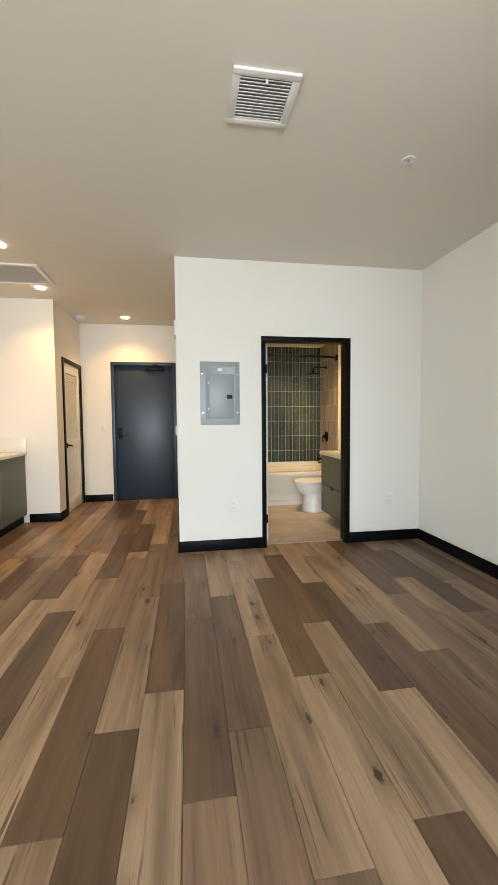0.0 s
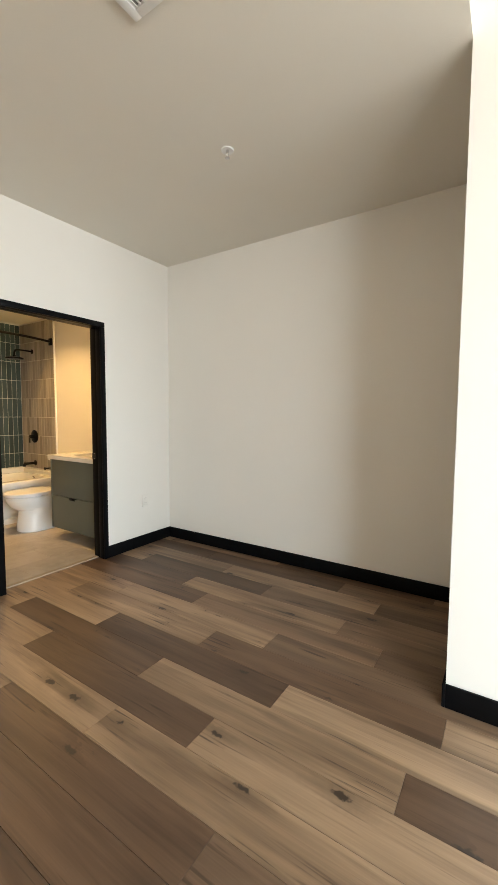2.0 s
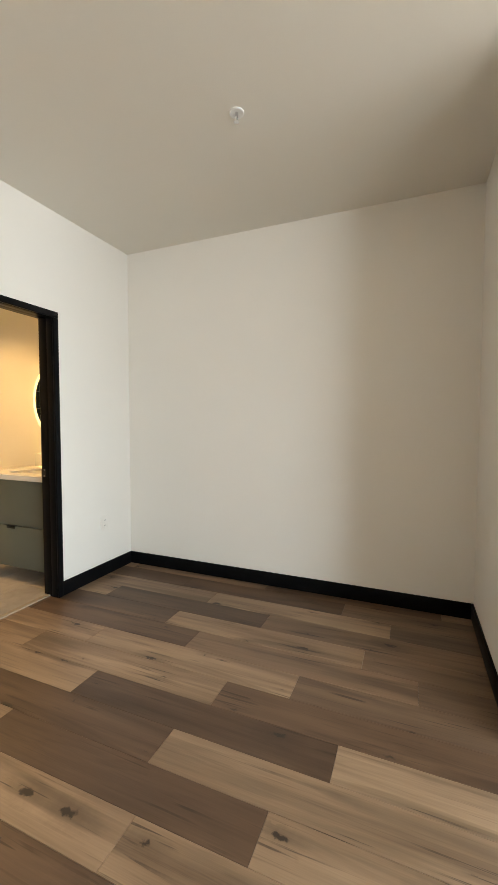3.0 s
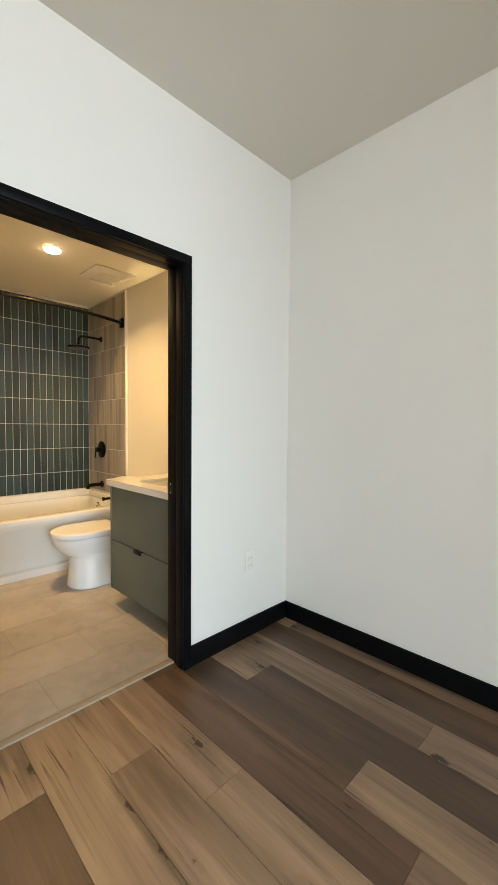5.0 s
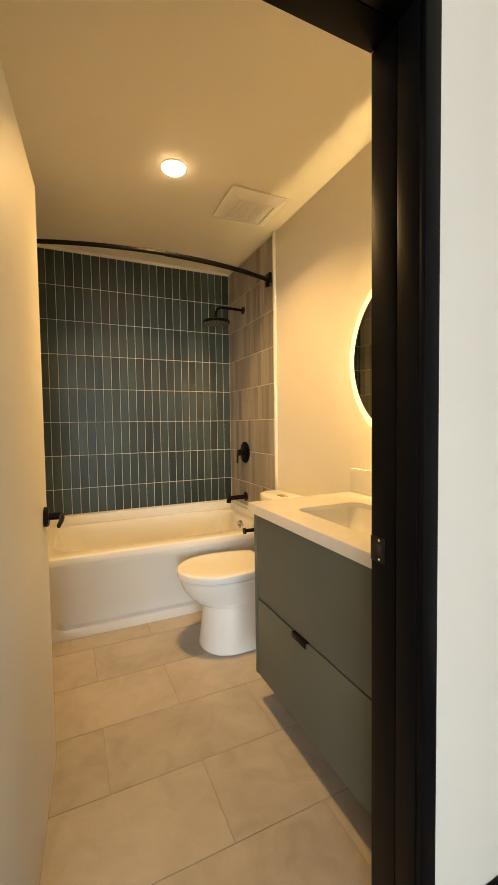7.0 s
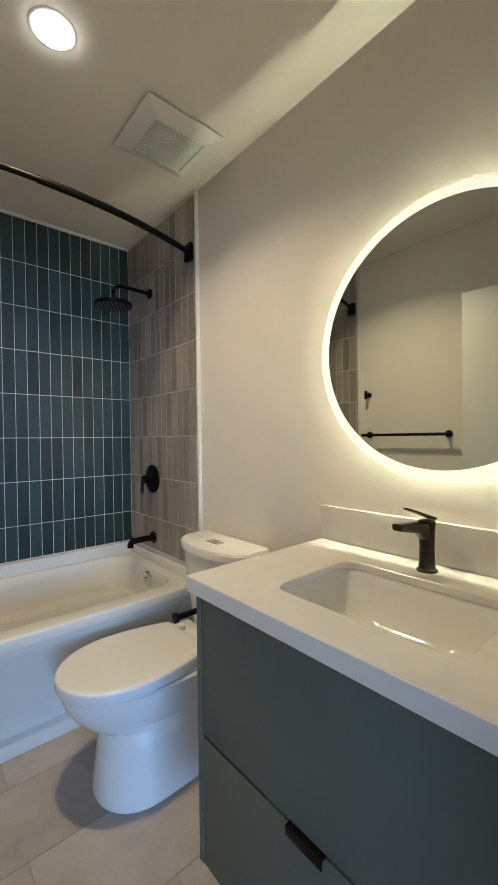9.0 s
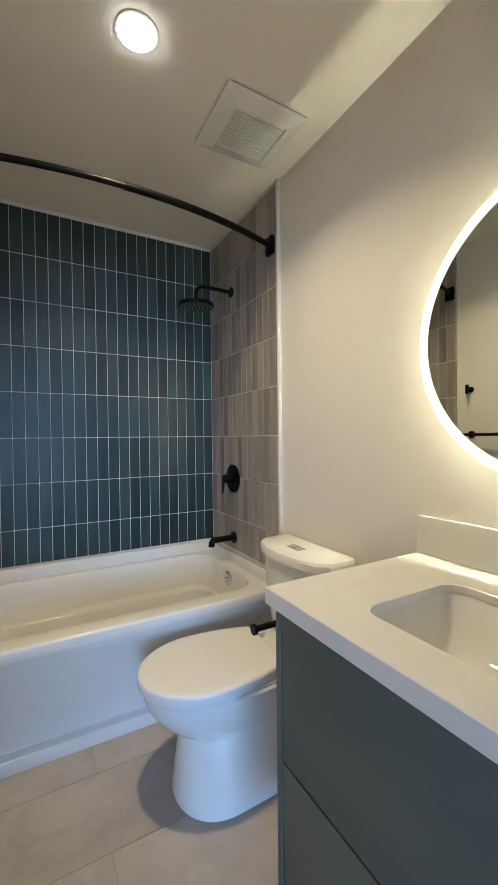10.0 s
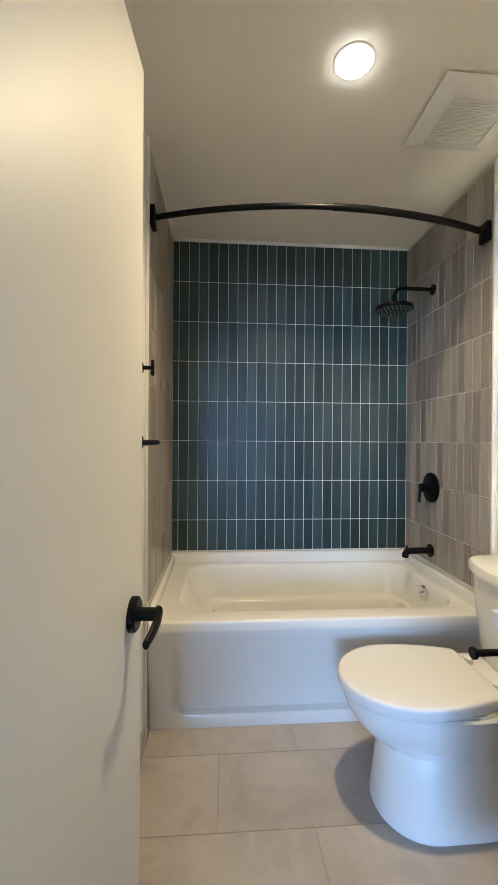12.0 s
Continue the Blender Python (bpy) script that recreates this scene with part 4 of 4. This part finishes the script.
# paper holder on the vanity's side
h = thing("paper_holder", "matt black toilet paper holder on the vanity side", "paper holder")
b = bmesh.new()
rod(b, (2.215, VY1_ - 0.001, 0.708), (2.215, VY1_ + 0.008, 0.708), 0.022, 24)
rod(b, (2.215, VY1_ + 0.008, 0.708), (2.215, 5.50, 0.708), 0.008, 14)
part("bracket", b, BLACKM, h)
b = bmesh.new()
rod(b, (2.222, 5.50, 0.708), (2.075, 5.50, 0.708), 0.0085, 16)
rod(b, (2.076, 5.50, 0.708), (2.068, 5.50, 0.708), 0.0145, 20)
part("bar", b, BLACKM, h)

# round mirror with a lit frosted ring and light behind it
MY, MZ, MR = 4.987, 1.472, 0.381
m = thing("round_mirror", "round backlit mirror with a glowing frosted ring", "mirror")


def disc(x, r, n=96):
    return [Vector((x, MY + r * math.cos(2 * math.pi * k / n), MZ + r * math.sin(2 * math.pi * k / n))) for k in range(n)]


part("backplate", rings(bmesh.new(), [disc(BX1, 0.262), disc(BX1 - 0.040, 0.262)]), PLASTIC, m)
part("light_strip", rings(bmesh.new(), [disc(BX1 - 0.012, 0.263), disc(BX1 - 0.012, 0.270), disc(BX1 - 0.019, 0.270), disc(BX1 - 0.019, 0.263)]), glow("mirror_led", (1.0, 0.69, 0.265), 440), m, "warm LED strip behind the glass")
part("glass", rings(bmesh.new(), [disc(BX1 - 0.0405, MR - 0.029), disc(BX1 - 0.046, MR - 0.029)]), MIRROR, m)
part("lit_ring", rings(bmesh.new(), [disc(BX1 - 0.0405, MR - 0.0285), disc(BX1 - 0.0405, MR - 0.001), disc(BX1 - 0.041, MR), disc(BX1 - 0.0455, MR), disc(BX1 - 0.046, MR - 0.001), disc(BX1 - 0.046, MR - 0.0285), disc(BX1 - 0.0405, MR - 0.0285)], cap0=False, cap1=False), RINGGLOW, m, "frosted glowing ring")

# ---- tiles and planks ----


def piece_mesh(name, sx, sy, sz, bev, material):
    """A slab with a bevelled front: sx wide, sy deep, sz high; its front is -y, its centre the origin of the front."""
    hx, hz = sx / 2, sz / 2
    vs = []
    for y, i in ((sy, 0.0), (bev, 0.0), (0.0, bev)):
        vs += [(-hx + i, y, -hz + i), (hx - i, y, -hz + i), (hx - i, y, hz - i), (-hx + i, y, hz - i)]
    fs = [(8, 9, 10, 11)]
    for a in (0, 4):
        for k in range(4):
            fs.append((a + k, a + (k + 1) % 4, a + 4 + (k + 1) % 4, a + 4 + k))
    me = bpy.data.meshes.new(name)
    me.from_pydata(vs, [], fs)
    me.materials.append(material)
    me.update()
    return me


ROWP, GAP, GAPV = 0.2383, 0.0040, 0.0034   # row height, joint between rows, joint between columns
ZTOP, ZBOT = HB - 0.019, 0.566


def tile_field(parent_name, length, place, turn, pitch, material, start=0.0):
    """Stacked upright tiles on one wall: place(u, z) gives the centre of the front."""
    parent = bpy.data.objects[parent_name]
    cache = {}
    z1 = ZTOP
    while z1 > ZBOT + 0.02:
        z0 = max(z1 - ROWP, ZBOT)
        u0 = start
        while u0 < length - 0.004:
            ua, ub = max(u0, 0), min(u0 + pitch, length)
            if ub - ua > 0.006:
                key = (round(ub - ua, 4), round(z1 - z0, 4))
                if key not in cache:
                    cache[key] = piece_mesh("tile", key[0] - GAPV, 0.006, key[1] - GAP, 0.0014, material)
                o = new("tile", cache[key])
                o.parent = parent
                o.location = place((ua + ub) / 2, (z0 + z1) / 2)
                o.rotation_euler = (0, 0, turn)
            u0 += pitch
        z1 -= ROWP


TP = (TX1 - TX0) / 24.62
tile_field("tile_bed_back", TX1 - TX0, lambda u, z: (TX0 + u, TYB, z), 0.0, TP, BLUE, -0.38 * TP)
tile_field("tile_bed_east", TYB - TYF, lambda u, z: (TX1, TYB - u, z), radians(-90), TP, TAUPE)
tile_field("tile_bed_west", TYB - TYF, lambda u, z: (TX0, TYB - u, z), radians(90), TP, TAUPE)

# tile skirting along the bathroom walls
for i, (x, turn, y0, y1) in enumerate(((BX0 + 0.009, radians(90), 4.60, TYF - 0.013), (BX1 - 0.009, radians(-90), 5.41, TYF - 0.013))):
    sk_ = struct("baseboard_tile", bx(min(x, BX0 if i == 0 else BX1), max(x, BX0 if i == 0 else BX1), y0, y1, 0.0, 0.088, 0.0), GROUTF, "beige tile skirting along the bathroom wall", "baseboard")
    n_ = max(1, round((y1 - y0) / 0.6))
    w_ = (y1 - y0) / n_
    me_ = piece_mesh("skirting_tile", w_ - 0.003, 0.006, 0.084, 0.001, STONE)
    for k in range(n_):
        o = new("skirting_tile", me_)
        o.parent = sk_
        o.location = (x + (0.002 if i == 0 else -0.002), y0 + (k + 0.5) * w_, 0.047)
        o.rotation_euler = (0, 0, turn)

# bathroom floor: 0.305 x 0.61 tiles, half bond
fb = bpy.data.objects["floor_bath"]
cache = {}
row, y0 = 0, 5.172 - 2 * 0.3085
while y0 < 6.3:
    x0 = 1.441 - 0.302 * (row % 2) - 0.611
    ya, yb = max(y0, 4.567), min(y0 + 0.3085, 6.35)
    while x0 < BX1:
        xa, xb = max(x0, BX0), min(x0 + 0.611, BX1)
        if xb - xa > 0.01 and yb - ya > 0.01:
            key = (round(xb - xa, 4), round(yb - ya, 4))
            if key not in cache:
                cache[key] = piece_mesh("floor_tile", key[0] - 0.003, 0.008, key[1] - 0.003, 0.0008, STONE)
            o = new("floor_tile", cache[key])
            o.parent = fb
            o.location = ((xa + xb) / 2, (ya + yb) / 2, FZ)
            o.rotation_euler = (radians(-90), 0, 0)
        x0 += 0.611
    row += 1
    y0 += 0.3085


def wood_mat(name, dark, light, knots, mottle=1.0):
    """Oak-look plank: long grain, broad smoky streaks, a few dark knots."""
    m = bpy.data.materials.new(name)
    m.use_nodes = True
    n, l = m.node_tree.nodes, m.node_tree.links
    b = n["Principled BSDF"]
    oi, tc = n.new("ShaderNodeObjectInfo"), n.new("ShaderNodeTexCoord")
    sc, add = n.new("ShaderNodeVectorMath"), n.new("ShaderNodeVectorMath")
    sc.operation = "SCALE"
    sc.inputs[0].default_value = (31.0, 0.0, 53.0)
    l.new(oi.outputs["Random"], sc.inputs["Scale"])
    l.new(tc.outputs["Object"], add.inputs[0])
    l.new(sc.outputs[0], add.inputs[1])

    def noise_at(scale, detail, dist=0.0):
        mp, no = n.new("ShaderNodeMapping"), n.new("ShaderNodeTexNoise")
        mp.inputs["Scale"].default_value = scale
        l.new(add.outputs[0], mp.inputs["Vector"])
        l.new(mp.outputs[0], no.inputs["Vector"])
        no.inputs["Scale"].default_value, no.inputs["Detail"].default_value = 1.0, detail
        no.inputs["Distortion"].default_value = dist
        return no.outputs[0]

    def math_node(op, a, v):
        q = n.new("ShaderNodeMath")
        q.operation = op
        for i, s_ in enumerate((a, v)):
            if isinstance(s_, (int, float)):
                q.inputs[i].default_value = s_
            else:
                l.new(s_, q.inputs[i])
        return q.outputs[0]

    broad = noise_at((7.0, 1, 0.8), 3, 0.5)
    streak = noise_at((34, 1, 0.9), 5, 0.7)
    grain = noise_at((260, 1, 5.0), 4, 0.3)
    t = math_node("ADD", math_node("MULTIPLY", broad, 1.35 * mottle), math_node("MULTIPLY", streak, 0.38 * mottle))
    t = math_node("ADD", t, math_node("MULTIPLY", grain, 0.26))
    t = math_node("ADD", t, math_node("MULTIPLY", oi.outputs["Random"], 0.26))
    t = math_node("ADD", t, 0.95 * (1 - mottle))
    mr = n.new("ShaderNodeMapRange")
    mr.inputs[1].default_value, mr.inputs[2].default_value = 0.74, 1.44
    l.new(t, mr.inputs[0])
    cr = n.new("ShaderNodeMix")
    cr.data_type = "RGBA"
    cr.inputs[6].default_value, cr.inputs[7].default_value = (*dark, 1), (*light, 1)
    l.new(mr.outputs[0], cr.inputs[0])
    # smoky streaks along the grain
    smoke = noise_at((13.0, 1, 1.0), 5, 0.9)
    sr = n.new("ShaderNodeMapRange")
    sr.inputs[1].default_value, sr.inputs[2].default_value = 0.50, 0.70
    sr.inputs[3].default_value, sr.inputs[4].default_value = 0.0, 0.62
    l.new(smoke, sr.inputs[0])
    sm = n.new("ShaderNodeMix")
    sm.data_type = "RGBA"
    l.new(sr.outputs[0], sm.inputs[0])
    l.new(cr.outputs[2], sm.inputs[6])
    sm.inputs[7].default_value = (*[0.72 * c for c in dark], 1)
    # ragged coordinates for the knots
    sw_, cb_ = n.new("ShaderNodeSeparateXYZ"), n.new("ShaderNodeCombineXYZ")
    l.new(add.outputs[0], sw_.inputs[0])
    l.new(sw_.outputs[0], cb_.inputs[0])
    l.new(sw_.outputs[2], cb_.inputs[1])
    wob, wsc, wad = n.new("ShaderNodeTexNoise"), n.new("ShaderNodeVectorMath"), n.new("ShaderNodeVectorMath")
    wob.inputs["Scale"].default_value, wob.inputs["Detail"].default_value = 48.0, 5
    l.new(cb_.outputs[0], wob.inputs["Vector"])
    wsc.operation = "MULTIPLY"
    wsc.inputs[1].default_value = (0.036, 0.075, 0.0)
    l.new(wob.outputs["Color"], wsc.inputs[0])
    l.new(cb_.outputs[0], wad.inputs[0])
    l.new(wsc.outputs[0], wad.inputs[1])
    # knots of uneven size, in some of the cells only: a ragged halo, a dark core, a thin check along the grain
    tint = sm.outputs[2]
    mp, vo = n.new("ShaderNodeMapping"), n.new("ShaderNodeTexVoronoi")
    mp.inputs["Scale"].default_value = (5.6, 2.3, 1)
    l.new(wad.outputs[0], mp.inputs["Vector"])
    l.new(mp.outputs[0], vo.inputs["Vector"])
    vo.inputs["Scale"].default_value = 1.0
    vo.voronoi_dimensions = "2D"
    cell = n.new("ShaderNodeSeparateColor")
    l.new(vo.outputs["Color"], cell.inputs[0])
    size = n.new("ShaderNodeMapRange")
    size.inputs[1].default_value, size.inputs[2].default_value = 0.40, 1.0
    size.inputs[3].default_value, size.inputs[4].default_value = 0.0, 1.0
    l.new(cell.outputs[0], size.inputs[0])
    rag = math_node("SUBTRACT", streak, 0.5)
    check = noise_at((75, 1, 2.2), 3, 0.4)
    for r1, soft_, amount, rough_, tone in ((0.30, 0.26, 0.42, 0.55, 0.55), (0.085, 0.036, 0.97, 0.42, 0.20)):
        edge = math_node("MULTIPLY", size.outputs[0], r1)
        dist = math_node("ADD", vo.outputs["Distance"], math_node("MULTIPLY", rag, rough_ * r1 * 3))
        kr = n.new("ShaderNodeMapRange")
        kr.inputs[1].default_value, kr.inputs[2].default_value = -soft_ * 0.6, soft_ * 0.4
        kr.inputs[3].default_value, kr.inputs[4].default_value = amount * knots, 0.0
        l.new(math_node("SUBTRACT", dist, edge), kr.inputs[0])
        km = n.new("ShaderNodeMix")
        km.data_type = "RGBA"
        l.new(kr.outputs[0], km.inputs[0])
        l.new(tint, km.inputs[6])
        km.inputs[7].default_value = (*[max(0.012, tone * c) for c in dark], 1)
        tint = km.outputs[2]
    ck, near_, cm = n.new("ShaderNodeMapRange"), n.new("ShaderNodeMapRange"), n.new("ShaderNodeMix")
    ck.inputs[1].default_value, ck.inputs[2].default_value = 0.60, 0.66
    l.new(check, ck.inputs[0])
    near_.inputs[1].default_value, near_.inputs[2].default_value = 0.20, 0.42
    near_.inputs[3].default_value, near_.inputs[4].default_value = 0.95 * knots, 0.26 * knots
    l.new(vo.outputs["Distance"], near_.inputs[0])
    cm.data_type = "RGBA"
    l.new(math_node("MULTIPLY", ck.outputs[0], near_.outputs[0]), cm.inputs[0])
    l.new(tint, cm.inputs[6])
    cm.inputs[7].default_value = (*[0.45 * c for c in dark], 1)
    tint = cm.outputs[2]
    l.new(tint, b.inputs["Base Color"])
    b.inputs["Roughness"].default_value = 0.42
    b.inputs["Specular IOR Level"].default_value = 0.4
    bp = n.new("ShaderNodeBump")
    bp.inputs["Strength"].default_value, bp.inputs["Distance"].default_value = 0.2, 0.001
    l.new(grain, bp.inputs["Height"])
    l.new(bp.outputs[0], b.inputs["Normal"])
    return m


OAK = {"l": wood_mat("light_oak_plank", (0.145, 0.092, 0.055), (0.415, 0.282, 0.176), 0.97),
       "m": wood_mat("mid_oak_plank", (0.085, 0.052, 0.032), (0.255, 0.163, 0.102), 0.8, 0.8),
       "d": wood_mat("dark_oak_plank", (0.052, 0.030, 0.018), (0.156, 0.092, 0.054), 0.65, 0.85)}

PW, PL = 0.1775, 1.22
rnd = random.Random(11)


def plank(parent, x0, x1, y0, y1, tone, cache={}):
    key = (round(x1 - x0, 3), round(y1 - y0, 3), tone)
    if key not in cache:
        cache[key] = piece_mesh("plank", key[0] - 0.0009, 0.007, key[1] - 0.0009, 0.0008, OAK[tone])
    o = new("plank", cache[key])
    o.parent = parent
    o.location = ((x0 + x1) / 2, (y0 + y1) / 2, 0)
    o.rotation_euler = (radians(-90), 0, 0)


def plank_floor(parent, xa, xb, ya, yb, known):
    col = math.floor((xa - X0) / PW)
    while X0 + col * PW < xb:
        x0, x1 = max(X0 + col * PW, xa), min(X0 + (col + 1) * PW, xb)
        ends, tones = known.get(col, ((), ""))
        if not ends:
            ends = [ya - rnd.random() * PL]
        ends = list(ends)
        tones = list(tones) if tones else [rnd.choice("llmmd")]
        while ends[0] > ya:
            ends.insert(0, ends[0] - PL)
            tones.insert(0, rnd.choice("llmmd"))
        while ends[-1] < yb:
            ends.append(ends[-1] + PL)
        while len(tones) < len(ends):
            tones.append(rnd.choice("llmmd"))
        for e0, e1, tn in zip(ends, ends[1:], tones):
            y0, y1 = max(e0, ya), min(e1, yb)
            if y1 - y0 > 0.01 and x1 - x0 > 0.01:
                plank(parent, x0, x1, y0, y1, tn)
        col += 1


X0 = 1.275
# plank ends and tones by row of planks, counted from x = 1.275
KNOWN = {
    -10: ((2.185, 3.405), "dl"), -9: ((1.475, 2.695, 3.925), "lld"), -8: ((0.69, 1.91, 3.13), "ldm"), -7: ((1.085, 2.305, 3.525), "dlm"),
    -6: ((1.29, 2.51, 3.73), "ldm"), -5: ((0.735, 1.955, 3.16), "mdm"), -4: ((1.01, 2.228, 3.45), "mdl"), -3: ((0.46, 1.68, 2.90, 4.12), "mlll"),
    -2: ((1.29, 2.51, 3.71), "ldl"), -1: ((0.565, 1.785, 2.99, 4.225), "dldl"), 0: ((1.125, 2.345, 3.565), "ldl"), 1: ((1.695, 2.915, 4.135), "dll"),
    2: ((1.38, 2.60, 3.83), "mll"), 3: ((2.05, 3.27), "md"), 4: ((1.10, 2.32, 3.53), "mld"), 5: ((1.725, 2.945, 4.165), "mdl"),
    6: ((2.2, 3.42), "ll"), 7: ((1.29, 2.51, 3.73), "mdd"), 8: ((1.9, 3.12), "dm")}
plank_floor(bpy.data.objects["floor"], XW, XE, YS, YN + 0.092, KNOWN)
plank_floor(bpy.data.objects["floor_hall"], XW, XH, YN + 0.092, YD + 0.05, KNOWN)
